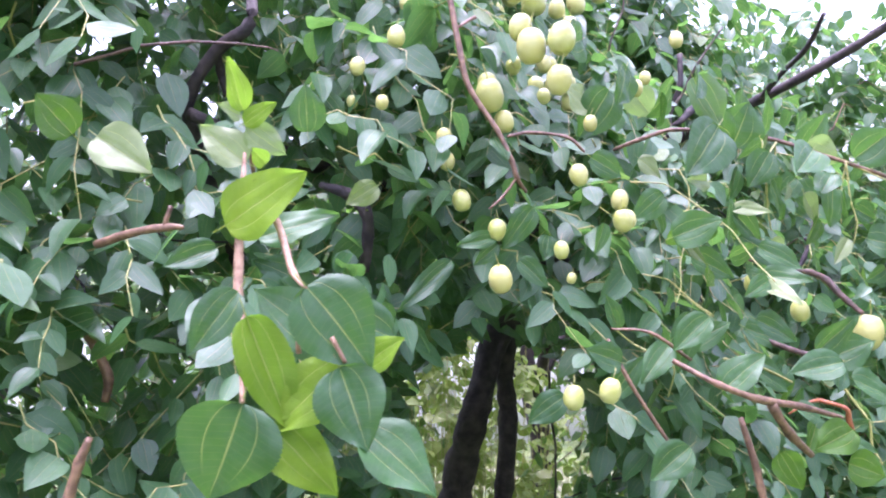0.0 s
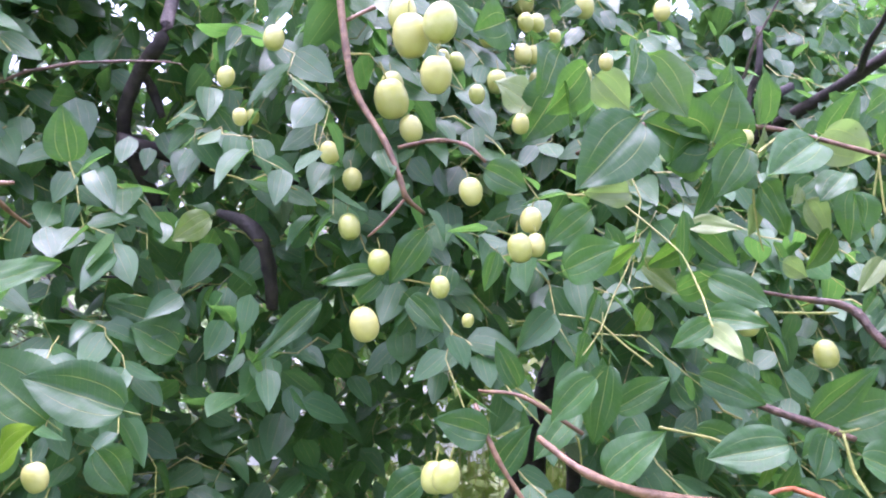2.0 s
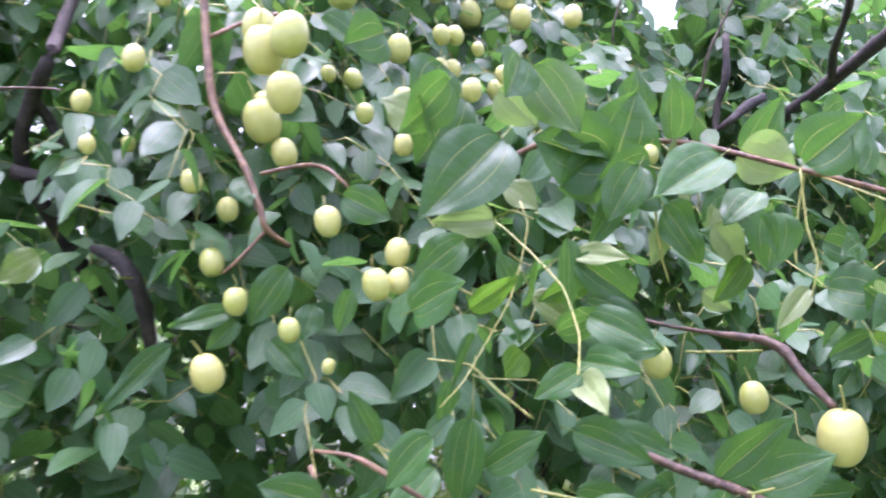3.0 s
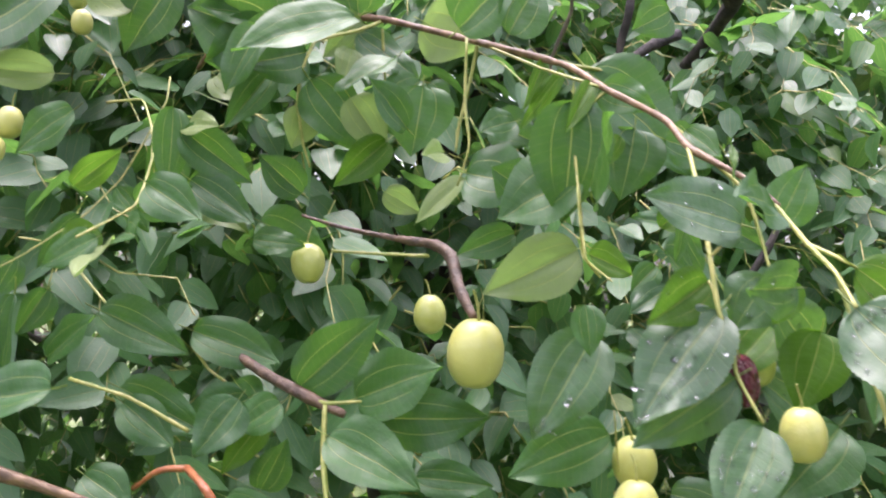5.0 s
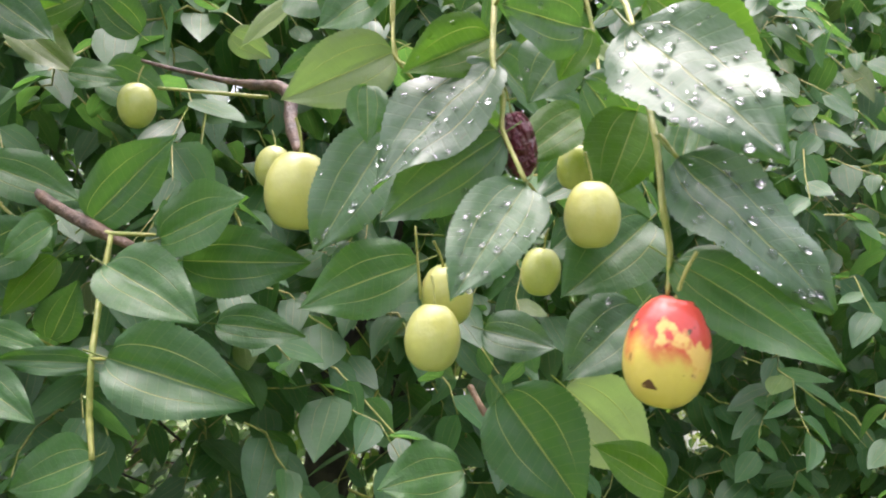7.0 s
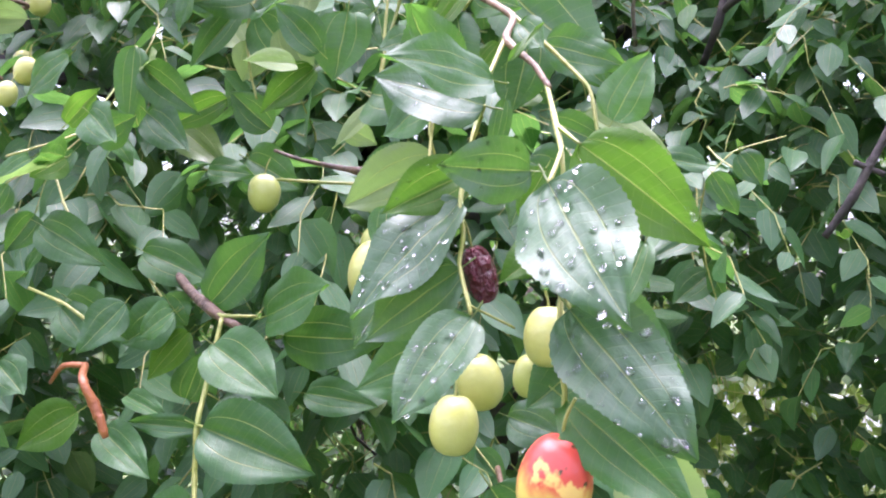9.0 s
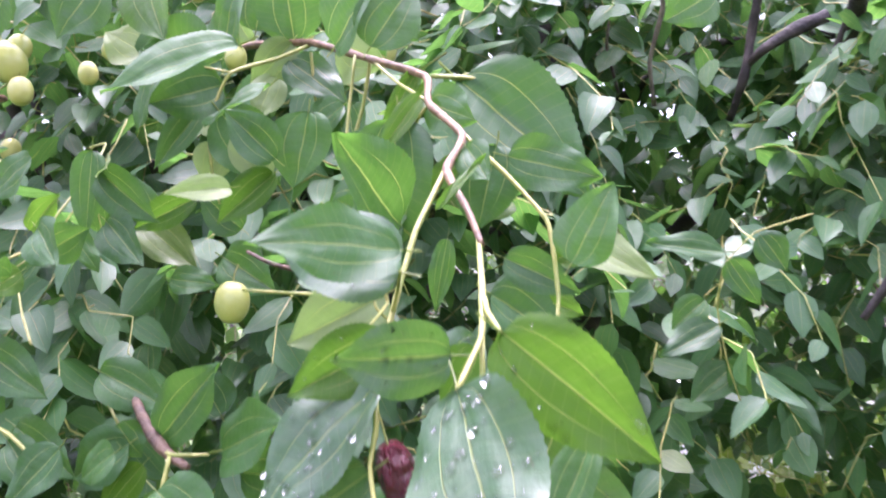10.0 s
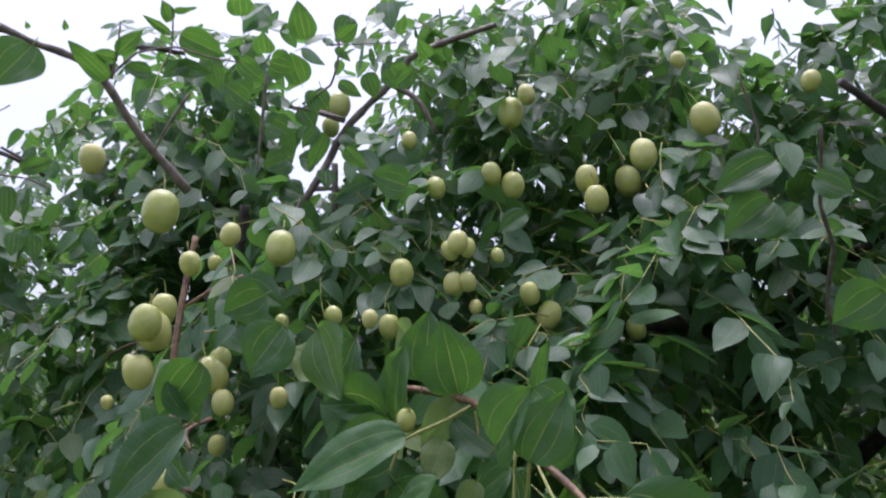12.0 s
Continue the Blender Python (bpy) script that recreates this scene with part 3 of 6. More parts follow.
branch(jujube_tree, "side_limb", [(0.696, 1.084, 2.185, 0.0051), (0.661, 1.076, 2.203, 0.0043), (0.617, 1.063, 2.218, 0.0035)], GREY_WOOD, open_side=(1.40, 0.06, 1.72))
branch(jujube_tree, "side_limb", [(0.766, 1.107, 2.234, 0.0043), (0.810, 1.112, 2.198, 0.0042), (0.833, 1.124, 2.143, 0.0033)], GREY_WOOD, open_side=(1.40, 0.06, 1.72))
branch(jujube_tree, "side_limb", [(0.627, 1.095, 2.093, 0.0043), (0.673, 1.097, 2.084, 0.0043), (0.774, 1.033, 2.033, 0.0031)], GREY_WOOD)
branch(jujube_tree, "side_limb", [(0.660, 1.101, 2.035, 0.0051), (0.673, 1.088, 2.123, 0.0051)], GREY_WOOD)
limb_e = branch(jujube_tree, "limb", [(0.440, 0.640, 2.246, 0.0052), (0.469, 0.675, 2.240, 0.0052), (0.486, 0.710, 2.228, 0.0050), (0.504, 0.737, 2.220, 0.0050), (0.522, 0.766, 2.206, 0.0052), (0.532, 0.790, 2.180, 0.0055), (0.540, 0.830, 2.130, 0.0060), (0.560, 0.900, 2.060, 0.0070)], GREY_WOOD, "dark limb and twigs against the sky", open_side=(1.40, 0.06, 1.72), bare_above=2.215)
branch(jujube_tree, "side_limb", [(0.530, 0.784, 2.193, 0.0037), (0.552, 0.787, 2.227, 0.0029), (0.583, 0.802, 2.229, 0.0029), (0.621, 0.834, 2.222, 0.0030)], BARK, open_side=(1.40, 0.06, 1.72))
branch(jujube_tree, "side_limb", [(0.397, 0.713, 2.109, 0.0029), (0.433, 0.737, 2.089, 0.0029), (0.456, 0.753, 2.069, 0.0022)], BARK, open_side=(1.40, 0.06, 1.72))
branch(jujube_tree, "limb", [(1.569, 0.938, 1.648, 0.0040), (1.549, 0.937, 1.610, 0.0040), (1.532, 0.937, 1.576, 0.0040), (1.507, 0.945, 1.537, 0.0034)], BARK, "thin dark limb", open_side=(1.32, 0.04, 1.47))
branch(jujube_tree, "side_limb", [(1.533, 0.935, 1.610, 0.0029), (1.561, 0.940, 1.598, 0.0034)], BARK, open_side=(1.32, 0.04, 1.47))
branch(jujube_tree, "limb", [(1.459, 1.158, 1.991, 0.0058), (1.448, 1.149, 1.924, 0.0058), (1.439, 1.167, 1.879, 0.0059), (1.429, 1.171, 1.829, 0.0055), (1.412, 1.204, 1.785, 0.0049)], BARK, "dark limb with a reddish fork", 10, open_side=(1.36, 0.11, 1.63))
branch(jujube_tree, "side_limb", [(1.524, 1.171, 1.894, 0.0077), (1.487, 1.162, 1.878, 0.0077), (1.451, 1.153, 1.855, 0.0062), (1.433, 1.170, 1.842, 0.0047)], BARK, "dark limb with a reddish fork", 10, open_side=(1.36, 0.11, 1.63))
branch(jujube_tree, "limb", zigzag([(1.275, 1.240, 1.840, 0.0022), (1.264, 1.200, 1.895, 0.0021), (1.276, 1.174, 1.944, 0.0020), (1.262, 1.140, 1.995, 0.0019), (1.274, 1.115, 2.050, 0.0018), (1.262, 1.095, 2.120, 0.0014)]), GREY_WOOD, "thin dark twigs")
branch(jujube_tree, "side_limb", zigzag([(1.325, 1.120, 1.790, 0.0028), (1.322, 1.085, 1.832, 0.0027), (1.341, 1.040, 1.880, 0.0025), (1.336, 1.005, 1.920, 0.0022), (1.352, 0.950, 1.985, 0.0015)]), GREY_WOOD)
# the shoot nearest the start, with young leaves
shoot_f = branch(jujube_tree, "branch", [(0.372, 0.560, 1.689, 0.0013), (0.367, 0.551, 1.662, 0.0022), (0.361, 0.544, 1.622, 0.0035), (0.356, 0.535, 1.579, 0.0038), (0.352, 0.515, 1.547, 0.0033), (0.342, 0.486, 1.505, 0.0020)], TAN_WOOD, "pinkish-brown shoot with young leaves")
branch(jujube_tree, "twig", [(0.386, 0.536, 1.639, 0.0026), (0.389, 0.526, 1.621, 0.0030), (0.385, 0.495, 1.595, 0.0025), (0.386, 0.472, 1.583, 0.0016)], TAN_WOOD)
branch(jujube_tree, "twig", [(0.384, 0.484, 1.571, 0.0020), (0.384, 0.485, 1.536, 0.0020)], TAN_WOOD)
branch(jujube_tree, "twig", [(0.397, 0.454, 1.549, 0.0020), (0.405, 0.450, 1.531, 0.0016)], TAN_WOOD)
leaf(shoot_f, (0.352, 0.549, 1.632), (0.396, 0.500, 1.668), 0.051, (-0.38, -0.85, 0.38), "bright")
leaf(shoot_f, (0.375, 0.570, 1.724), (0.358, 0.556, 1.763), 0.023, (0.23, -0.97, -0.10), "bright")
leaf(shoot_f, (0.372, 0.560, 1.712), (0.392, 0.542, 1.727), 0.018, (-0.43, -0.88, 0.20), "bright")
leaf(shoot_f, (0.374, 0.559, 1.709), (0.399, 0.544, 1.686), 0.025, (-0.33, -0.94, -0.03), "pale")
leaf(shoot_f, (0.373, 0.560, 1.682), (0.341, 0.578, 1.710), 0.033, (-0.25, -0.90, 0.34), "pale")
leaf(shoot_f, (0.373, 0.571, 1.720), (0.352, 0.561, 1.726), 0.016, (-0.35, -0.89, 0.28), "pale")
leaf(shoot_f, (0.342, 0.486, 1.505), (0.319, 0.492, 1.436), 0.075, (-0.46, -0.88, 0.12))
leaf(shoot_f, (0.386, 0.472, 1.585), (0.424, 0.438, 1.529), 0.061, (-0.42, -0.84, 0.35))
leaf(shoot_f, (0.352, 0.503, 1.564), (0.377, 0.485, 1.480), 0.041, (-0.14, -0.95, 0.27), "bright")
leaf(shoot_f, (0.413, 0.468, 1.529), (0.358, 0.484, 1.485), 0.046, (-0.45, -0.75, 0.48), "bright")
leaf(shoot_f, (0.401, 0.452, 1.528), (0.414, 0.432, 1.472), 0.051, (-0.54, -0.72, 0.44))
leaf(shoot_f, (0.414, 0.445, 1.484), (0.456, 0.407, 1.447), 0.051, (-0.12, -0.67, 0.73))
leaf(shoot_f, (0.350, 0.516, 1.582), (0.315, 0.522, 1.538), 0.035, (-0.30, -0.81, 0.50))
leaf(shoot_f, (0.362, 0.486, 1.488), (0.399, 0.459, 1.436), 0.043, (-0.27, -0.86, 0.44), "bright")
leaf(shoot_f, (0.452, 0.629, 1.718), (0.448, 0.622, 1.761), 0.033, (-0.17, -0.97, 0.15))
leaf(shoot_f, (0.427, 0.471, 1.523), (0.446, 0.448, 1.548), 0.028, (-0.41, -0.71, 0.58), "bright")
leaf(shoot_f, (0.383, 0.542, 1.679), (0.368, 0.529, 1.688), 0.015, (-0.42, -0.90, 0.08), "bright")
# reddish branch carrying the hanging cluster
branch_r = branch(jujube_tree, "branch", [(0.695, 0.777, 1.954, 0.0036), (0.690, 0.769, 1.910, 0.0036), (0.691, 0.751, 1.837, 0.0035), (0.696, 0.741, 1.795, 0.0034), (0.717, 0.718, 1.744, 0.0030), (0.727, 0.705, 1.707, 0.0029), (0.732, 0.703, 1.688, 0.0029), (0.751, 0.713, 1.673, 0.0021)], RED_WOOD, "smooth reddish-brown branch")
branch(jujube_tree, "twig", [(0.730, 0.703, 1.686, 0.0016), (0.709, 0.701, 1.665, 0.0016), (0.694, 0.705, 1.653, 0.0012)], RED_WOOD)
branch(jujube_tree, "twig", [(0.730, 0.716, 1.737, 0.0017), (0.767, 0.723, 1.744, 0.0021), (0.783, 0.675, 1.733, 0.0020), (0.799, 0.663, 1.715, 0.0016)], RED_WOOD)
branch(jujube_tree, "twig", [(0.694, 0.759, 1.870, 0.0018), (0.725, 0.773, 1.888, 0.0023), (0.756, 0.787, 1.900, 0.0023)], RED_WOOD)
twig_k = branch(jujube_tree, "branch", zigzag([(0.888, 0.687, 1.684, 0.0010), (0.922, 0.664, 1.681, 0.0009), (0.938, 0.628, 1.652, 0.0009), (0.949, 0.588, 1.622, 0.0009), (0.947, 0.557, 1.587, 0.0008), (0.926, 0.511, 1.564, 0.0008)]), GREEN_STEM, "zigzag yellow-green twigs", 6)
branch(jujube_tree, "twig", zigzag([(0.795, 0.619, 1.517, 0.0008), (0.825, 0.623, 1.498, 0.0009), (0.832, 0.565, 1.477, 0.0008), (0.844, 0.590, 1.440, 0.0008)]), GREEN_STEM, "zigzag yellow-green twigs", 6)
branch(jujube_tree, "twig", zigzag([(0.847, 0.627, 1.574, 0.0008), (0.880, 0.621, 1.567, 0.0009), (0.897, 0.608, 1.546, 0.0009), (0.918, 0.594, 1.525, 0.0008)]), GREEN_STEM, "zigzag yellow-green twigs", 6)
branch_s = branch(jujube_tree, "branch", [(0.777, 0.513, 1.493, 0.0024), (0.799, 0.477, 1.472, 0.0031), (0.840, 0.466, 1.455, 0.0035), (0.903, 0.464, 1.440, 0.0032), (0.955, 0.457, 1.424, 0.0017)], RED_WOOD, "forked reddish-brown branch low in the crown")
branch(jujube_tree, "twig", [(0.859, 0.466, 1.448, 0.0052), (0.890, 0.471, 1.415, 0.0045), (0.933, 0.479, 1.385, 0.0037)], RED_WOOD)
branch(jujube_tree, "twig", [(0.833, 0.481, 1.435, 0.0028), (0.844, 0.475, 1.390, 0.0036), (0.851, 0.471, 1.351, 0.0036)], RED_WOOD)
branch(jujube_tree, "twig", [(0.749, 0.575, 1.512, 0.0017), (0.759, 0.558, 1.472, 0.0021), (0.778, 0.547, 1.434, 0.0021), (0.794, 0.538, 1.405, 0.0017)], RED_WOOD)
branch(jujube_tree, "twig", [(0.752, 0.573, 1.522, 0.0012), (0.780, 0.546, 1.518, 0.0017), (0.821, 0.532, 1.488, 0.0017)], RED_WOOD)
branch_l = branch(jujube_tree, "branch", [(0.294, 0.801, 1.624, 0.0039), (0.322, 0.762, 1.634, 0.0044), (0.350, 0.734, 1.638, 0.0038), (0.362, 0.727, 1.637, 0.0022)], RED_WOOD, "broken reddish twigs")
branch(jujube_tree, "twig", [(0.346, 0.737, 1.638, 0.0027), (0.352, 0.733, 1.658, 0.0022)], RED_WOOD)
branch(jujube_tree, "twig", [(0.252, 0.561, 1.480, 0.0024), (0.245, 0.565, 1.462, 0.0041), (0.237, 0.570, 1.434, 0.0045)], RED_WOOD)
branch(jujube_tree, "twig", [(0.293, 0.918, 1.538, 0.0050), (0.316, 0.905, 1.484, 0.0056), (0.313, 0.907, 1.453, 0.0050)], RED_WOOD)
branch_m = branch(jujube_tree, "branch", zigzag([(0.300, 0.975, 1.838, 0.0022), (0.345, 0.945, 1.850, 0.0021), (0.392, 0.929, 1.866, 0.0019), (0.455, 0.917, 1.864, 0.0017), (0.500, 0.925, 1.870, 0.0014), (0.534, 0.933, 1.866, 0.0010)], 0.5), BROWN_WOOD, "grey-brown side twigs")
branch(jujube_tree, "twig", [(0.381, 0.647, 1.696, 0.0015), (0.395, 0.620, 1.701, 0.0029), (0.415, 0.612, 1.701, 0.0015)], RED_WOOD)
branch(jujube_tree, "twig", [(0.395, 0.620, 1.699, 0.0022), (0.403, 0.638, 1.685, 0.0020), (0.414, 0.667, 1.672, 0.0019)], RED_WOOD)
leaf(twig_k, (0.966, 0.770, 1.820), (1.001, 0.762, 1.781), 0.045, (-0.75, -0.63, 0.20), "pale")
leaf(twig_k, (0.922, 0.759, 1.811), (0.878, 0.763, 1.745), 0.060, (-0.28, -0.95, -0.13))
leaf(branch_r, (0.792, 0.644, 1.707), (0.828, 0.635, 1.685), 0.032, (-0.34, -0.92, 0.17))
leaf(twig_k, (0.883, 0.628, 1.665), (0.838, 0.629, 1.637), 0.034, (-0.23, -0.96, 0.15))
leaf(branch_r, (0.747, 0.694, 1.654), (0.709, 0.701, 1.608), 0.032, (-0.03, -0.97, 0.22))
leaf(branch_r, (0.699, 0.704, 1.621), (0.648, 0.706, 1.611), 0.021, (-0.17, -0.94, 0.28))
leaf(branch_r, (0.704, 0.704, 1.613), (0.676, 0.708, 1.589), 0.020, (-0.08, -0.97, 0.22))
leaf(branch_r, (0.649, 0.715, 1.597), (0.587, 0.727, 1.542), 0.025, (-0.14, -0.91, 0.40))
leaf(twig_k, (0.930, 0.541, 1.522), (0.986, 0.530, 1.497), 0.033, (-0.28, -0.85, 0.44))
leaf(twig_k, (0.954, 0.555, 1.601), (0.995, 0.529, 1.574), 0.031, (-0.24, -0.91, 0.33))
leaf(twig_k, (0.802, 0.618, 1.515), (0.782, 0.615, 1.556), 0.022, (-0.32, -0.79, 0.52))
leaf(twig_k, (0.866, 0.573, 1.533), (0.851, 0.579, 1.465), 0.034, (-0.48, -0.74, 0.48))
leaf(twig_k, (0.936, 0.562, 1.473), (0.993, 0.548, 1.446), 0.032, (-0.40, -0.80, 0.45))
leaf(branch_r, (0.769, 0.594, 1.449), (0.790, 0.570, 1.492), 0.028, (-0.28, -0.82, 0.50))
leaf(twig_k, (0.838, 0.580, 1.499), (0.796, 0.575, 1.463), 0.031, (-0.34, -0.67, 0.66))
leaf(twig_k, (0.879, 0.593, 1.492), (0.921, 0.569, 1.519), 0.029, (-0.06, -0.86, 0.51))
leaf(branch_r, (0.729, 0.700, 1.595), (0.755, 0.678, 1.563), 0.026, (-0.26, -0.96, 0.15))
leaf(branch_r, (0.767, 0.692, 1.621), (0.753, 0.684, 1.594), 0.025, (-0.27, -0.96, 0.07))
leaf(branch_r, (0.790, 0.622, 1.632), (0.779, 0.626, 1.598), 0.017, (0.02, -0.89, 0.45))
leaf(branch_r, (0.714, 0.719, 1.736), (0.718, 0.698, 1.709), 0.024, (-0.01, -0.96, 0.27))
leaf(twig_k, (0.960, 0.649, 1.810), (0.994, 0.637, 1.748), 0.053, (-0.33, -0.88, 0.34))
leaf(twig_k, (1.021, 0.590, 1.714), (0.992, 0.593, 1.671), 0.039, (-0.48, -0.83, 0.28))
leaf(twig_k, (1.111, 0.573, 1.687), (1.073, 0.561, 1.659), 0.033, (-0.66, -0.66, 0.35))
leaf(branch_m, (0.438, 0.566, 1.531), (0.384, 0.573, 1.582), 0.062, (0.07, -0.89, 0.46))
leaf(branch_m, (0.490, 0.546, 1.536), (0.424, 0.553, 1.565), 0.047, (0.11, -0.88, 0.46))
leaf(branch_m, (0.387, 0.582, 1.623), (0.449, 0.556, 1.642), 0.034, (-0.13, -0.77, 0.62))
leaf(branch_m, (0.412, 0.576, 1.520), (0.388, 0.569, 1.489), 0.037, (0.09, -0.83, 0.56))
leaf(branch_m, (0.467, 0.577, 1.505), (0.490, 0.569, 1.474), 0.034, (-0.22, -0.80, 0.56))
leaf(branch_m, (0.554, 0.700, 1.677), (0.519, 0.702, 1.659), 0.027, (0.10, -0.96, 0.28))
leaf(branch_m, (0.518, 0.792, 1.554), (0.477, 0.784, 1.583), 0.053, (-0.01, -0.85, 0.53))
leaf(branch_m, (0.511, 0.793, 1.575), (0.452, 0.800, 1.608), 0.041, (0.06, -0.99, 0.15))
leaf(branch_m, (0.567, 0.872, 1.803), (0.590, 0.863, 1.766), 0.030, (0.00, -1.00, -0.06))
leaf(branch_l, (0.273, 0.778, 1.729), (0.240, 0.773, 1.765), 0.045, (0.06, -0.99, 0.14), "young")
leaf(branch_l, (0.293, 0.767, 1.727), (0.334, 0.726, 1.690), 0.049, (-0.22, -0.95, 0.22), "pale")
leaf(branch_l, (0.373, 0.652, 1.616), (0.326, 0.655, 1.601), 0.027, (-0.16, -0.91, 0.39))
leaf(branch_l, (0.299, 0.856, 1.550), (0.252, 0.878, 1.534), 0.036, (-0.25, -0.89, 0.37))
leaf(branch_s, (0.824, 0.555, 1.614), (0.855, 0.514, 1.632), 0.040, (-0.80, -0.56, 0.21))
leaf(branch_s, (0.824, 0.509, 1.533), (0.792, 0.528, 1.500), 0.032, (-0.65, -0.59, 0.48))
leaf(branch_s, (0.819, 0.489, 1.463), (0.853, 0.468, 1.500), 0.037, (-0.76, -0.42, 0.49))
leaf(branch_s, (0.938, 0.443, 1.484), (0.883, 0.461, 1.476), 0.035, (-0.71, -0.51, 0.48))
leaf(branch_s, (0.937, 0.433, 1.418), (0.886, 0.440, 1.402), 0.037, (-0.74, -0.62, 0.26), "young")
leaf(branch_s, (0.932, 0.436, 1.385), (0.955, 0.411, 1.375), 0.037, (-0.82, -0.43, 0.37), "young")
leaf(branch_s, (0.857, 0.456, 1.403), (0.872, 0.443, 1.365), 0.031, (-0.58, -0.71, 0.39), "young")
leaf(branch_s, (0.754, 0.561, 1.489), (0.712, 0.562, 1.504), 0.032, (-0.53, -0.76, 0.37))
leaf(branch_s, (0.797, 0.514, 1.406), (0.760, 0.531, 1.375), 0.037, (-0.62, -0.69, 0.37))
leaf(branch_s, (0.710, 0.598, 1.455), (0.675, 0.619, 1.430), 0.032, (-0.27, -0.85, 0.46))
leaf(twig_k, (0.899, 0.557, 1.733), (0.833, 0.533, 1.676), 0.059, (-0.27, -0.96, 0.09))
leaf(twig_k, (0.943, 0.545, 1.569), (0.963, 0.492, 1.566), 0.026, (-0.25, -0.89, 0.39))
leaf(twig_k, (0.936, 0.537, 1.561), (0.934, 0.483, 1.543), 0.024, (-0.35, -0.80, 0.48), "pale")
leaf(twig_k, (0.933, 0.525, 1.565), (0.899, 0.524, 1.549), 0.023, (-0.27, -0.90, 0.33))
leaf(twig_k, (0.967, 0.605, 1.648), (0.993, 0.565, 1.644), 0.019, (-0.36, -0.86, 0.36), "pale")
leaf(branch_s, (1.085, 0.578, 1.717), (1.010, 0.539, 1.685), 0.047, (-0.52, -0.83, 0.21))
leaf(branch_s, (1.134, 0.627, 1.730), (1.170, 0.606, 1.703), 0.049, (-0.55, -0.82, -0.13), "pale")
# the long arching branch that ends in the sprig before the camera
arch = branch(jujube_tree, "branch", zigzag([(0.940, 0.775, 1.735, 0.0023), (0.954, 0.755, 1.743, 0.0028), (0.988, 0.723, 1.757, 0.0029), (1.036, 0.680, 1.753, 0.0028), (1.105, 0.646, 1.738, 0.0027), (1.166, 0.593, 1.705, 0.0025), (1.222, 0.547, 1.675, 0.0023), (1.236, 0.501, 1.647, 0.0020), (1.262, 0.474, 1.623, 0.0020), (1.262, 0.441, 1.601, 0.0019), (1.280, 0.409, 1.579, 0.0016), (1.288, 0.396, 1.565, 0.0014)]), RED_WOOD, "arching reddish-brown branch with a zigzag end")
branch(jujube_tree, "branch", zigzag([(1.106, 0.647, 1.737, 0.0016), (1.085, 0.638, 1.726, 0.0015), (1.055, 0.620, 1.713, 0.0014), (1.045, 0.616, 1.688, 0.0013), (1.043, 0.614, 1.665, 0.0012), (1.046, 0.615, 1.639, 0.0011), (1.051, 0.616, 1.620, 0.0008)]), GREEN_STEM, "yellow-green side twigs of the arching branch", 6)
branch(jujube_tree, "twig", zigzag([(1.045, 0.616, 1.688, 0.0010), (1.035, 0.607, 1.682, 0.0008)]), GREEN_STEM, "yellow-green side twigs of the arching branch", 6)
branch(jujube_tree, "twig", zigzag([(1.043, 0.614, 1.665, 0.0010), (1.056, 0.618, 1.661, 0.0008)]), GREEN_STEM, "yellow-green side twigs of the arching branch", 6)
branch(jujube_tree, "twig", zigzag([(1.055, 0.620, 1.713, 0.0010), (1.040, 0.612, 1.716, 0.0008)]), GREEN_STEM, "yellow-green side twigs of the arching branch", 6)
branch(jujube_tree, "twig", zigzag([(1.104, 0.648, 1.731, 0.0012), (1.105, 0.652, 1.706, 0.0011), (1.106, 0.655, 1.683, 0.0008)]), GREEN_STEM, "yellow-green side twigs of the arching branch", 6)
branch(jujube_tree, "twig", zigzag([(1.170, 0.594, 1.702, 0.0015), (1.164, 0.597, 1.675, 0.0013), (1.155, 0.594, 1.642, 0.0012), (1.153, 0.591, 1.626, 0.0009)]), GREEN_STEM, "yellow-green side twigs of the arching branch", 6)
branch(jujube_tree, "twig", zigzag([(1.172, 0.590, 1.702, 0.0011), (1.205, 0.545, 1.672, 0.0010), (1.236, 0.503, 1.648, 0.0010)]), GREEN_STEM, "yellow-green side twigs of the arching branch", 6)
branch(jujube_tree, "twig", zigzag([(1.224, 0.548, 1.675, 0.0013), (1.242, 0.553, 1.674, 0.0012), (1.258, 0.560, 1.672, 0.0009)]), GREEN_STEM, "yellow-green side twigs of the arching branch", 6)
branch(jujube_tree, "twig", zigzag([(1.236, 0.503, 1.647, 0.0010), (1.228, 0.508, 1.640, 0.0010), (1.222, 0.512, 1.622, 0.0008)]), GREEN_STEM, "yellow-green side twigs of the arching branch", 6)
leaf(arch, (1.082, 0.637, 1.712), (1.074, 0.621, 1.680), 0.026, (0.49, -0.87, 0.09), "pale")
leaf(arch, (1.221, 0.551, 1.672), (1.191, 0.554, 1.634), 0.012, (0.03, -1.00, 0.02), "young")
leaf(arch, (1.247, 0.515, 1.622), (1.233, 0.510, 1.602), 0.013, (0.18, -0.95, 0.25), "young")
leaf(arch, (1.047, 0.621, 1.664), (1.041, 0.617, 1.634), 0.029, (0.52, -0.77, 0.37), "pale")
leaf(arch, (1.025, 0.660, 1.726), (0.971, 0.648, 1.704), 0.055, (0.79, -0.61, 0.01))
leaf(arch, (1.265, 0.571, 1.668), (1.250, 0.564, 1.634), 0.019, (0.47, -0.87, 0.15))
leaf(arch, (1.109, 0.635, 1.681), (1.095, 0.628, 1.658), 0.020, (0.30, -0.95, -0.09), "pale")
leaf(arch, (1.086, 0.658, 1.745), (1.084, 0.640, 1.801), 0.048, (0.40, -0.92, -0.07))
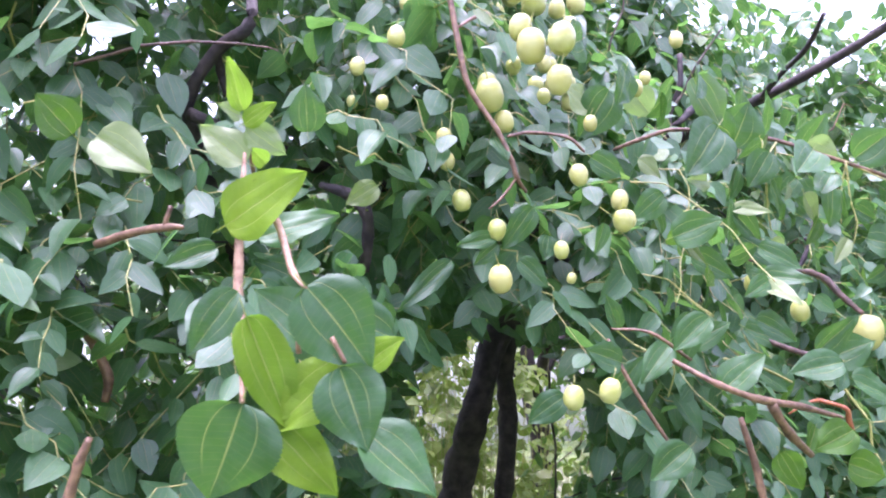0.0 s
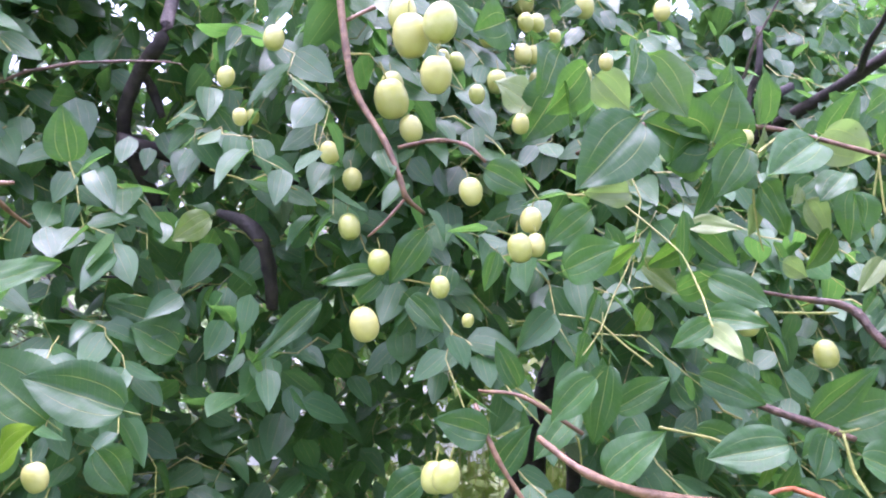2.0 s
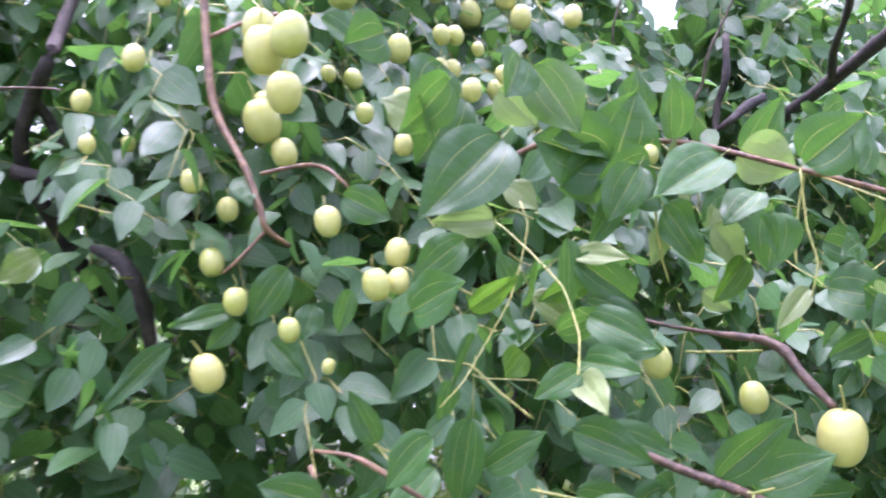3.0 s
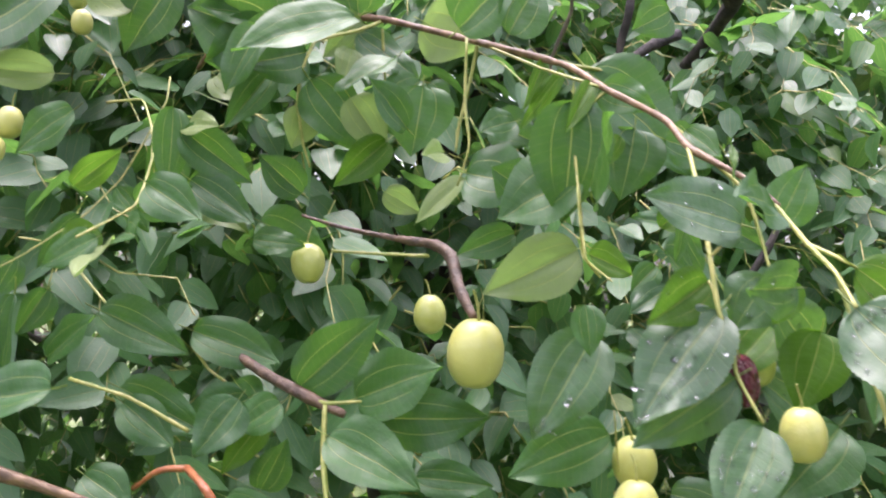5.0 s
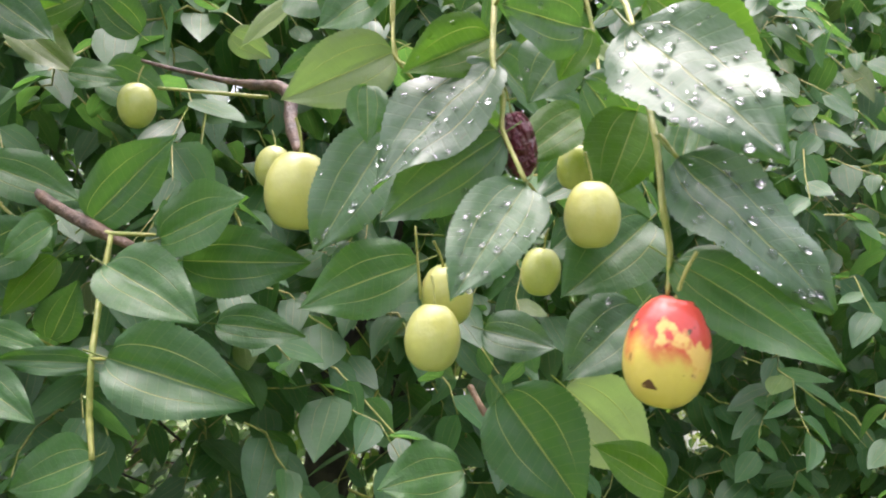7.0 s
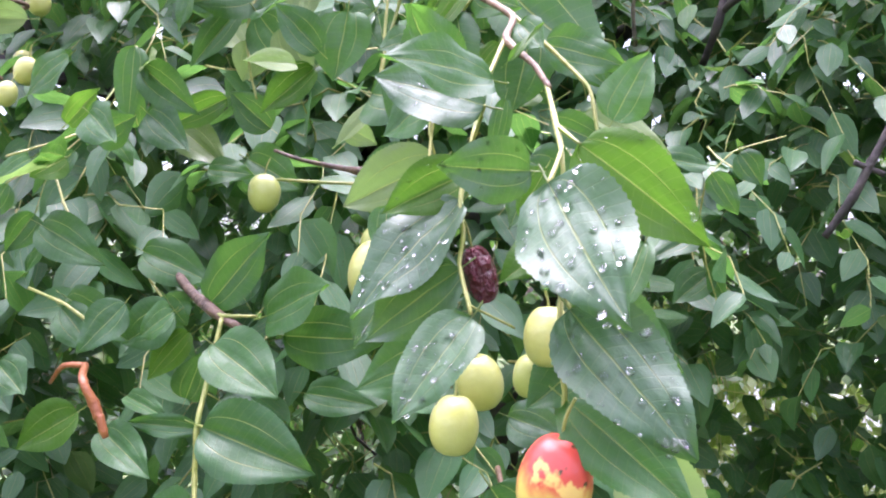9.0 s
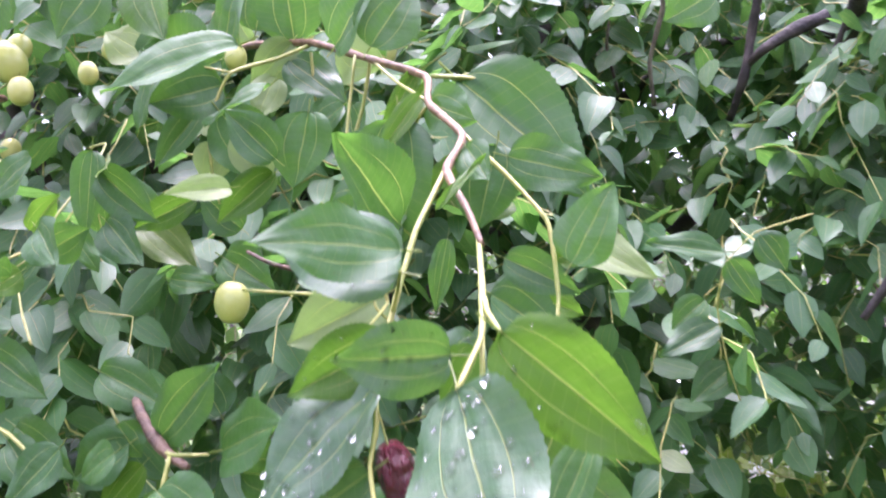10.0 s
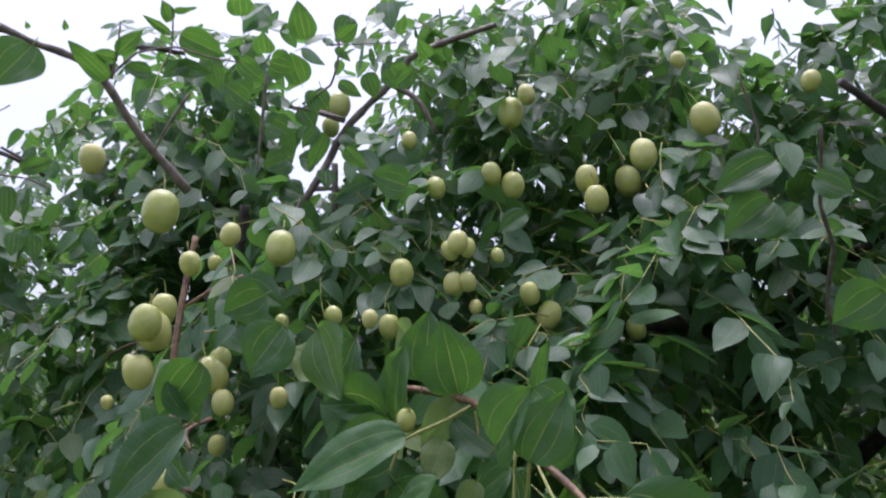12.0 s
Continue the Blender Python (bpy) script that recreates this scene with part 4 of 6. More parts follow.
leaf(arch, (1.023, 0.641, 1.699), (0.990, 0.627, 1.650), 0.026, (0.45, -0.78, 0.43))
leaf(arch, (1.263, 0.575, 1.606), (1.243, 0.552, 1.595), 0.020, (0.35, -0.86, 0.37), "young")
leaf(arch, (1.255, 0.636, 1.557), (1.294, 0.653, 1.542), 0.029, (0.17, -0.91, 0.37), "young")
leaf(arch, (1.267, 0.500, 1.551), (1.304, 0.532, 1.526), 0.038, (-0.05, -0.85, 0.52))
leaf(arch, (1.262, 0.443, 1.572), (1.255, 0.444, 1.541), 0.011, (0.21, -0.95, 0.23))
leaf(arch, (1.282, 0.464, 1.565), (1.315, 0.466, 1.550), 0.019, (0.13, -0.98, 0.07))
leaf(arch, (1.288, 0.568, 1.570), (1.320, 0.575, 1.595), 0.023, (0.06, -0.99, 0.11), "young")
leaf(arch, (1.212, 0.562, 1.684), (1.196, 0.545, 1.645), 0.013, (0.45, -0.90, -0.01), "young")
leaf(arch, (1.046, 0.623, 1.724), (0.995, 0.612, 1.703), 0.036, (0.62, -0.78, 0.08))
leaf(arch, (1.087, 0.651, 1.741), (1.063, 0.639, 1.705), 0.031, (0.60, -0.74, -0.29), "pale")
leaf(arch, (1.004, 0.661, 1.633), (0.952, 0.655, 1.609), 0.027, (0.65, -0.73, 0.21), "young")
leaf(arch, (1.052, 0.615, 1.683), (1.090, 0.623, 1.632), 0.046, (0.37, -0.93, -0.00))
leaf(arch, (1.086, 0.651, 1.728), (1.131, 0.644, 1.693), 0.035, (0.51, -0.83, 0.22))
leaf(arch, (1.049, 0.621, 1.705), (1.013, 0.589, 1.687), 0.044, (0.59, -0.79, 0.12))
leaf(arch, (0.892, 0.568, 1.675), (0.840, 0.550, 1.674), 0.026, (0.62, -0.78, 0.05), "pale")
leaf(arch, (1.025, 0.660, 1.742), (0.972, 0.632, 1.747), 0.038, (0.49, -0.73, 0.48))
leaf(arch, (1.052, 0.662, 1.757), (1.067, 0.658, 1.812), 0.047, (0.44, -0.76, 0.47))
leaf(arch, (1.267, 0.458, 1.614), (1.281, 0.444, 1.596), 0.018, (-0.26, -0.94, 0.21))
leaf(arch, (1.217, 0.508, 1.642), (1.212, 0.505, 1.569), 0.050, (-0.14, -0.99, 0.03))
leaf(arch, (1.263, 0.537, 1.631), (1.253, 0.528, 1.586), 0.044, (-0.23, -0.97, 0.10))
leaf(arch, (1.313, 0.450, 1.561), (1.331, 0.446, 1.593), 0.028, (-0.25, -0.95, 0.17))
leaf(arch, (1.190, 0.560, 1.641), (1.165, 0.546, 1.634), 0.025, (0.05, -0.96, 0.27))
leaf(arch, (1.119, 0.566, 1.638), (1.096, 0.543, 1.665), 0.030, (0.42, -0.88, 0.24))
leaf(arch, (1.113, 0.607, 1.640), (1.074, 0.597, 1.662), 0.027, (0.08, -0.98, 0.18))
leaf(arch, (0.890, 0.689, 1.824), (0.862, 0.668, 1.778), 0.056, (0.47, -0.84, 0.25))
leaf(arch, (0.874, 0.599, 1.787), (0.837, 0.589, 1.741), 0.045, (0.74, -0.64, 0.20))
leaf(arch, (0.846, 0.718, 1.861), (0.809, 0.698, 1.842), 0.050, (0.75, -0.65, 0.12))
leaf(arch, (0.793, 0.744, 1.883), (0.836, 0.757, 1.855), 0.040, (0.60, -0.73, 0.32))
# the sprig with beads of rain
sprig = branch(jujube_tree, "branch", zigzag([(1.286, 0.400, 1.569, 0.0012), (1.292, 0.380, 1.547, 0.0013), (1.296, 0.362, 1.532, 0.0011), (1.293, 0.342, 1.517, 0.0009)]), GREEN_STEM, "yellow-green hanging sprig stems", 6)
branch(jujube_tree, "twig", zigzag([(1.262, 0.441, 1.601, 0.0012), (1.257, 0.415, 1.573, 0.0011), (1.254, 0.396, 1.541, 0.0011), (1.252, 0.384, 1.517, 0.0011), (1.255, 0.376, 1.501, 0.0011), (1.254, 0.372, 1.489, 0.0010), (1.261, 0.362, 1.469, 0.0008)]), GREEN_STEM, "yellow-green hanging sprig stems", 6)
branch(jujube_tree, "twig", zigzag([(1.293, 0.378, 1.545, 0.0011), (1.297, 0.366, 1.540, 0.0009), (1.303, 0.358, 1.534, 0.0007)]), GREEN_STEM, "yellow-green hanging sprig stems", 6)
branch(jujube_tree, "twig", zigzag([(1.296, 0.362, 1.532, 0.0010), (1.299, 0.350, 1.500, 0.0011), (1.298, 0.334, 1.477, 0.0011), (1.298, 0.328, 1.456, 0.0011), (1.300, 0.328, 1.444, 0.0010), (1.299, 0.328, 1.430, 0.0008)]), GREEN_STEM, "yellow-green hanging sprig stems", 6)
branch(jujube_tree, "twig", zigzag([(1.254, 0.396, 1.541, 0.0007), (1.259, 0.388, 1.549, 0.0007), (1.263, 0.379, 1.555, 0.0007)]), GREEN_STEM, "yellow-green hanging sprig stems", 6)
branch(jujube_tree, "twig", zigzag([(1.254, 0.392, 1.524, 0.0008), (1.253, 0.397, 1.530, 0.0007)]), GREEN_STEM, "yellow-green hanging sprig stems", 6)
branch(jujube_tree, "twig", zigzag([(1.298, 0.331, 1.480, 0.0008), (1.302, 0.326, 1.472, 0.0007)]), GREEN_STEM, "yellow-green hanging sprig stems", 6)
branch(jujube_tree, "twig", zigzag([(1.262, 0.474, 1.623, 0.0011), (1.285, 0.470, 1.600, 0.0011), (1.302, 0.463, 1.580, 0.0011), (1.307, 0.454, 1.547, 0.0010), (1.306, 0.433, 1.505, 0.0007)]), GREEN_STEM, "yellow-green hanging sprig stems", 6)
branch(jujube_tree, "twig", zigzag([(1.218, 0.510, 1.651, 0.0011), (1.218, 0.512, 1.613, 0.0010), (1.215, 0.490, 1.575, 0.0009), (1.215, 0.480, 1.545, 0.0008), (1.225, 0.487, 1.535, 0.0007)]), GREEN_STEM, "yellow-green hanging sprig stems", 6)
branch(jujube_tree, "twig", zigzag([(1.162, 0.588, 1.705, 0.0011), (1.159, 0.582, 1.656, 0.0011), (1.161, 0.574, 1.627, 0.0009), (1.152, 0.574, 1.600, 0.0007)]), GREEN_STEM, "yellow-green hanging sprig stems", 6)
branch(jujube_tree, "twig", zigzag([(1.214, 0.491, 1.587, 0.0007), (1.214, 0.485, 1.564, 0.0007), (1.217, 0.495, 1.547, 0.0009), (1.221, 0.448, 1.532, 0.0005)]), GREEN_STEM, "yellow-green hanging sprig stems", 6)
branch(jujube_tree, "twig", zigzag([(1.226, 0.470, 1.462, 0.0005), (1.229, 0.476, 1.428, 0.0007)]), GREEN_STEM, "yellow-green hanging sprig stems", 6)
branch(jujube_tree, "twig", zigzag([(1.259, 0.364, 1.473, 0.0005), (1.274, 0.391, 1.463, 0.0005)]), GREEN_STEM, "yellow-green hanging sprig stems", 6)
branch(jujube_tree, "twig", zigzag([(1.295, 0.419, 1.507, 0.0007), (1.297, 0.421, 1.494, 0.0009)]), GREEN_STEM, "yellow-green hanging sprig stems", 6)
leaf(sprig, (1.283, 0.372, 1.526), (1.249, 0.349, 1.525), 0.027, (-0.29, -0.95, -0.17), "green", 12)
leaf(sprig, (1.316, 0.402, 1.460), (1.280, 0.386, 1.430), 0.037, (-0.36, -0.92, 0.16))
leaf(sprig, (1.314, 0.411, 1.505), (1.299, 0.401, 1.468), 0.033, (-0.30, -0.96, 0.06), "young")
leaf(sprig, (1.297, 0.429, 1.508), (1.265, 0.408, 1.485), 0.027, (-0.36, -0.89, 0.28), "young")
leaf(sprig, (1.285, 0.403, 1.531), (1.266, 0.406, 1.508), 0.031, (-0.40, -0.88, 0.25), "green", 10)
leaf(sprig, (1.288, 0.384, 1.529), (1.277, 0.384, 1.509), 0.016, (-0.16, -0.99, 0.01), "young")
leaf(sprig, (1.215, 0.499, 1.552), (1.160, 0.497, 1.525), 0.038, (-0.11, -0.99, -0.08), "pale")
leaf(sprig, (1.187, 0.556, 1.567), (1.149, 0.555, 1.552), 0.023, (0.15, -0.98, 0.18))
leaf(sprig, (1.214, 0.462, 1.504), (1.179, 0.454, 1.450), 0.043, (-0.27, -0.90, 0.36), "green", 16)
leaf(sprig, (1.228, 0.490, 1.446), (1.169, 0.488, 1.427), 0.039, (-0.23, -0.95, 0.19))
leaf(sprig, (1.330, 0.466, 1.425), (1.293, 0.461, 1.392), 0.038, (-0.26, -0.86, 0.43), "green", 10)
leaf(sprig, (1.259, 0.480, 1.414), (1.292, 0.465, 1.406), 0.025, (-0.15, -0.93, 0.32), "green", 10)
leaf(sprig, (1.260, 0.417, 1.391), (1.292, 0.410, 1.347), 0.043, (-0.04, -0.95, 0.31))
leaf(sprig, (1.246, 0.441, 1.356), (1.211, 0.428, 1.354), 0.031, (-0.10, -0.88, 0.46))
leaf(sprig, (1.337, 0.451, 1.346), (1.303, 0.438, 1.366), 0.024, (-0.31, -0.78, 0.54), "young")
leaf(sprig, (1.318, 0.578, 1.376), (1.370, 0.572, 1.330), 0.053, (-0.37, -0.89, 0.28), "pale")
leaf(sprig, (1.327, 0.383, 1.498), (1.314, 0.366, 1.466), 0.017, (-0.20, -0.93, 0.31))
leaf(sprig, (1.204, 0.438, 1.520), (1.206, 0.429, 1.495), 0.018, (0.02, -1.00, 0.02))
leaf(sprig, (1.293, 0.342, 1.517), (1.317, 0.290, 1.470), 0.042, (-0.38, -0.70, 0.58), "green", 46, 3)
leaf(sprig, (1.252, 0.384, 1.516), (1.205, 0.369, 1.471), 0.040, (-0.27, -0.79, 0.55), "green", 40, 3)
leaf(sprig, (1.253, 0.397, 1.530), (1.219, 0.380, 1.511), 0.026, (0.25, -0.93, 0.20), "young", 6)
leaf(sprig, (1.303, 0.358, 1.534), (1.351, 0.352, 1.497), 0.033, (-0.09, -0.99, 0.05), "young", 14, 1)
leaf(sprig, (1.261, 0.362, 1.468), (1.235, 0.339, 1.432), 0.031, (-0.16, -0.78, 0.61), "green", 36)
leaf(sprig, (1.302, 0.326, 1.472), (1.341, 0.305, 1.428), 0.037, (0.12, -0.84, 0.53), "green", 40)
leaf(sprig, (1.301, 0.327, 1.441), (1.341, 0.300, 1.414), 0.026, (-0.20, -0.92, 0.30))
leaf(sprig, (1.254, 0.373, 1.487), (1.209, 0.379, 1.458), 0.030, (0.15, -0.97, 0.15), "green", 8)
leaf(sprig, (1.263, 0.379, 1.555), (1.218, 0.367, 1.569), 0.036, (0.34, -0.86, 0.36), "green", 14)
leaf(sprig, (1.293, 0.413, 1.518), (1.334, 0.436, 1.480), 0.032, (0.07, -1.00, -0.02), "green", 14)
leaf(sprig, (1.295, 0.441, 1.480), (1.350, 0.458, 1.443), 0.032, (-0.08, -0.91, 0.40), "green", 10)
leaf(sprig, (1.312, 0.475, 1.445), (1.344, 0.478, 1.403), 0.033, (-0.08, -0.91, 0.40), "green", 10)
leaf(sprig, (1.269, 0.402, 1.579), (1.283, 0.432, 1.607), 0.004, (0.20, -0.97, 0.10), "young")
leaf(arch, (1.269, 0.361, 1.561), (1.239, 0.317, 1.564), 0.027, (0.26, -0.91, 0.32))
leaf(arch, (1.224, 0.495, 1.585), (1.213, 0.430, 1.617), 0.048, (0.27, -0.90, 0.32))
leaf(arch, (1.186, 0.552, 1.697), (1.209, 0.561, 1.739), 0.038, (0.44, -0.85, 0.28))
leaf(arch, (1.274, 0.514, 1.620), (1.320, 0.530, 1.609), 0.031, (0.20, -0.96, 0.21))
leaf(arch, (1.294, 0.538, 1.583), (1.345, 0.539, 1.561), 0.028, (0.14, -0.84, 0.53), "pale")
leaf(arch, (1.136, 0.483, 1.607), (1.125, 0.444, 1.599), 0.015, (0.51, -0.83, 0.21), "pale")
leaf(arch, (1.229, 0.513, 1.655), (1.211, 0.496, 1.621), 0.013, (0.18, -0.97, 0.14), "young")
leaf(arch, (1.239, 0.553, 1.673), (1.313, 0.559, 1.609), 0.069, (0.30, -0.89, 0.33))
# hanging leafy twigs beside the arching branch
droop = branch(jujube_tree, "branch", zigzag([(0.943, 0.660, 1.697, 0.0006), (0.944, 0.646, 1.675, 0.0007), (0.931, 0.635, 1.643, 0.0007), (0.917, 0.626, 1.614, 0.0006), (0.894, 0.615, 1.586, 0.0006), (0.866, 0.587, 1.559, 0.0005), (0.843, 0.572, 1.543, 0.0004)]), GREEN_STEM, "thin yellow-green drooping twigs", 6)
branch(jujube_tree, "twig", zigzag([(0.931, 0.636, 1.641, 0.0004), (0.942, 0.635, 1.608, 0.0004)]), GREEN_STEM, "thin yellow-green drooping twigs", 6)
branch(jujube_tree, "twig", zigzag([(0.882, 0.612, 1.574, 0.0004), (0.875, 0.605, 1.536, 0.0004)]), GREEN_STEM, "thin yellow-green drooping twigs", 6)
branch(jujube_tree, "twig", zigzag([(1.458, 0.857, 1.624, 0.0007), (1.410, 0.834, 1.608, 0.0007), (1.385, 0.811, 1.581, 0.0007), (1.379, 0.823, 1.547, 0.0007), (1.385, 0.823, 1.505, 0.0006), (1.396, 0.834, 1.468, 0.0005)]), GREEN_STEM, "thin yellow-green drooping twigs", 6)
branch(jujube_tree, "twig", zigzag([(1.383, 0.823, 1.568, 0.0005), (1.369, 0.822, 1.556, 0.0004)]), GREEN_STEM, "thin yellow-green drooping twigs", 6)
branch(jujube_tree, "twig", zigzag([(1.381, 0.828, 1.526, 0.0004), (1.361, 0.824, 1.514, 0.0004)]), GREEN_STEM, "thin yellow-green drooping twigs", 6)
leaf(droop, (0.884, 0.627, 1.610), (0.922, 0.615, 1.635), 0.022, (0.67, -0.67, 0.32), "young")
leaf(droop, (0.888, 0.632, 1.589), (0.864, 0.614, 1.551), 0.023, (0.57, -0.55, 0.61))
leaf(droop, (0.934, 0.644, 1.608), (0.944, 0.622, 1.645), 0.018, (0.72, -0.69, 0.02))
leaf(droop, (0.858, 0.595, 1.558), (0.845, 0.587, 1.530), 0.022, (0.60, -0.74, 0.30))
leaf(droop, (0.875, 0.605, 1.536), (0.860, 0.593, 1.506), 0.025, (0.84, -0.26, 0.48))
leaf(droop, (0.911, 0.636, 1.610), (0.933, 0.644, 1.579), 0.023, (0.76, -0.55, 0.33))
leaf(droop, (1.385, 0.801, 1.591), (1.327, 0.769, 1.595), 0.028, (-0.01, -0.86, 0.52))
leaf(droop, (1.389, 0.809, 1.585), (1.411, 0.814, 1.548), 0.025, (0.03, -0.97, 0.25))
leaf(droop, (1.370, 0.833, 1.554), (1.343, 0.828, 1.530), 0.028, (0.01, -0.95, 0.32))
leaf(droop, (1.380, 0.826, 1.534), (1.335, 0.809, 1.507), 0.029, (-0.18, -0.88, 0.45))
leaf(droop, (1.386, 0.834, 1.504), (1.410, 0.855, 1.477), 0.033, (-0.09, -0.83, 0.56))
leaf(droop, (1.390, 0.846, 1.499), (1.357, 0.832, 1.471), 0.033, (0.08, -0.80, 0.59))
leaf(droop, (1.415, 0.836, 1.606), (1.436, 0.833, 1.578), 0.028, (-0.08, -0.98, 0.18))
# broken twigs and leafy side shoots beside the sprig
branch(jujube_tree, "branch", [(0.992, 0.604, 1.497, 0.0028), (1.024, 0.573, 1.479, 0.0034), (1.055, 0.548, 1.465, 0.0039), (1.077, 0.541, 1.455, 0.0028)], BROWN_WOOD, "broken reddish-brown twigs")
branch(jujube_tree, "twig", zigzag([(1.040, 0.675, 1.592, 0.0013), (1.072, 0.655, 1.580, 0.0016), (1.113, 0.650, 1.571, 0.0026), (1.149, 0.621, 1.562, 0.0050), (1.153, 0.593, 1.533, 0.0040), (1.161, 0.571, 1.512, 0.0030)], 0.25), BROWN_WOOD)
branch(jujube_tree, "twig", [(1.253, 0.482, 1.387, 0.0017), (1.258, 0.472, 1.377, 0.0016), (1.268, 0.473, 1.362, 0.0016)], RED_WOOD)
branch(jujube_tree, "branch", [(0.989, 0.510, 1.431, 0.0023), (1.003, 0.488, 1.424, 0.0028), (1.010, 0.489, 1.411, 0.0034), (1.014, 0.489, 1.402, 0.0034)], ORANGE_WOOD, "snapped orange-brown twig")
branch(jujube_tree, "twig", [(0.955, 0.523, 1.418, 0.0013), (0.973, 0.511, 1.430, 0.0016), (0.989, 0.510, 1.431, 0.0020)], ORANGE_WOOD)
branch(jujube_tree, "twig", [(1.014, 0.489, 1.404, 0.0031), (1.017, 0.489, 1.395, 0.0028), (1.018, 0.490, 1.391, 0.0022)], ORANGE_WOOD)
leafy_twig = branch(jujube_tree, "branch", zigzag([(1.065, 0.541, 1.461, 0.0016), (1.064, 0.530, 1.431, 0.0018), (1.069, 0.504, 1.398, 0.0017), (1.069, 0.503, 1.370, 0.0017), (1.074, 0.494, 1.351, 0.0014)]), GREEN_STEM, "yellow-green hanging twig", 6)
branch(jujube_tree, "twig", zigzag([(1.024, 0.572, 1.476, 0.0010), (1.045, 0.554, 1.467, 0.0013), (1.065, 0.541, 1.462, 0.0016), (1.087, 0.547, 1.462, 0.0009)]), GREEN_STEM, "yellow-green hanging twig", 6)
branch(jujube_tree, "twig", zigzag([(1.069, 0.504, 1.398, 0.0009), (1.082, 0.492, 1.399, 0.0008)]), GREEN_STEM, "yellow-green hanging twig", 6)
branch(jujube_tree, "twig", zigzag([(0.973, 0.595, 1.497, 0.0010), (0.984, 0.595, 1.481, 0.0010), (0.997, 0.585, 1.473, 0.0010)]), GREEN_STEM, "yellow-green hanging twig", 6)
branch(jujube_tree, "twig", zigzag([(0.904, 0.565, 1.479, 0.0011), (0.945, 0.550, 1.468, 0.0014), (0.983, 0.539, 1.448, 0.0014)]), GREEN_STEM, "yellow-green hanging twig", 6)
branch(jujube_tree, "twig", zigzag([(1.065, 0.624, 1.561, 0.0011), (1.102, 0.622, 1.558, 0.0011), (1.135, 0.623, 1.556, 0.0015)]), GREEN_STEM, "yellow-green hanging twig", 6)
leaf(leafy_twig, (1.120, 0.548, 1.414), (1.168, 0.541, 1.411), 0.025, (0.17, -0.94, 0.30))
leaf(leafy_twig, (1.097, 0.567, 1.449), (1.168, 0.553, 1.446), 0.042, (0.18, -0.98, 0.05))
leaf(leafy_twig, (1.083, 0.568, 1.462), (1.139, 0.544, 1.483), 0.048, (0.48, -0.74, 0.47))
leaf(leafy_twig, (1.048, 0.558, 1.471), (1.100, 0.539, 1.517), 0.038, (0.40, -0.81, 0.42))
leaf(leafy_twig, (0.974, 0.595, 1.507), (1.033, 0.590, 1.484), 0.035, (0.54, -0.83, 0.15))
leaf(leafy_twig, (1.068, 0.524, 1.445), (1.122, 0.501, 1.420), 0.042, (0.39, -0.85, 0.35))
leaf(leafy_twig, (1.082, 0.487, 1.400), (1.152, 0.481, 1.379), 0.046, (0.01, -0.91, 0.41))
leaf(leafy_twig, (1.074, 0.494, 1.352), (1.034, 0.490, 1.338), 0.036, (0.23, -0.77, 0.60))
leaf(leafy_twig, (1.069, 0.505, 1.396), (1.019, 0.503, 1.398), 0.015, (0.46, -0.86, 0.21))
leaf(leafy_twig, (1.004, 0.507, 1.392), (1.052, 0.482, 1.373), 0.026, (0.25, -0.83, 0.50))
leaf(leafy_twig, (1.008, 0.526, 1.411), (1.049, 0.505, 1.403), 0.015, (0.23, -0.78, 0.57))
leaf(leafy_twig, (1.014, 0.573, 1.463), (0.976, 0.566, 1.441), 0.039, (0.31, -0.85, 0.43))
leaf(leafy_twig, (1.024, 0.574, 1.450), (0.998, 0.562, 1.418), 0.022, (0.49, -0.83, 0.27), "young")
leaf(leafy_twig, (1.005, 0.573, 1.475), (1.020, 0.575, 1.453), 0.026, (0.13, -0.94, 0.30))
leaf(leafy_twig, (0.951, 0.673, 1.616), (1.002, 0.667, 1.584), 0.035, (0.64, -0.77, 0.06))
leaf(leafy_twig, (0.943, 0.693, 1.621), (0.928, 0.689, 1.657), 0.027, (0.31, -0.95, -0.02))
leaf(leafy_twig, (1.041, 0.665, 1.608), (1.009, 0.654, 1.636), 0.031, (-0.05, -0.97, 0.21))
leaf(leafy_twig, (1.104, 0.659, 1.608), (1.131, 0.654, 1.592), 0.022, (-0.15, -0.98, -0.10), "pale")
leaf(leafy_twig, (1.021, 0.577, 1.404), (1.039, 0.566, 1.437), 0.026, (0.38, -0.86, 0.34))
leaf(leafy_twig, (0.966, 0.600, 1.644), (1.013, 0.600, 1.607), 0.032, (0.13, -0.97, -0.17))
leaf(leafy_twig, (0.971, 0.601, 1.610), (1.019, 0.580, 1.576), 0.031, (0.37, -0.93, -0.08))
leaf(leafy_twig, (0.913, 0.588, 1.576), (0.893, 0.577, 1.559), 0.026, (0.50, -0.82, 0.29), "young")
leaf(leafy_twig, (0.940, 0.584, 1.589), (0.976, 0.570, 1.601), 0.030, (0.51, -0.85, -0.13))
leaf(leafy_twig, (1.081, 0.590, 1.664), (1.106, 0.588, 1.627), 0.031, (0.06, -1.00, 0.01), "pale")
leaf(leafy_twig, (1.106, 0.590, 1.634), (1.070, 0.579, 1.601), 0.026, (-0.03, -0.99, -0.14), "young")
leaf(leafy_twig, (0.960, 0.599, 1.660), (0.959, 0.594, 1.600), 0.026, (0.31, -0.95, 0.00))
leaf(leafy_twig, (1.010, 0.622, 1.570), (1.046, 0.620, 1.565), 0.023, (0.07, -0.92, 0.41))
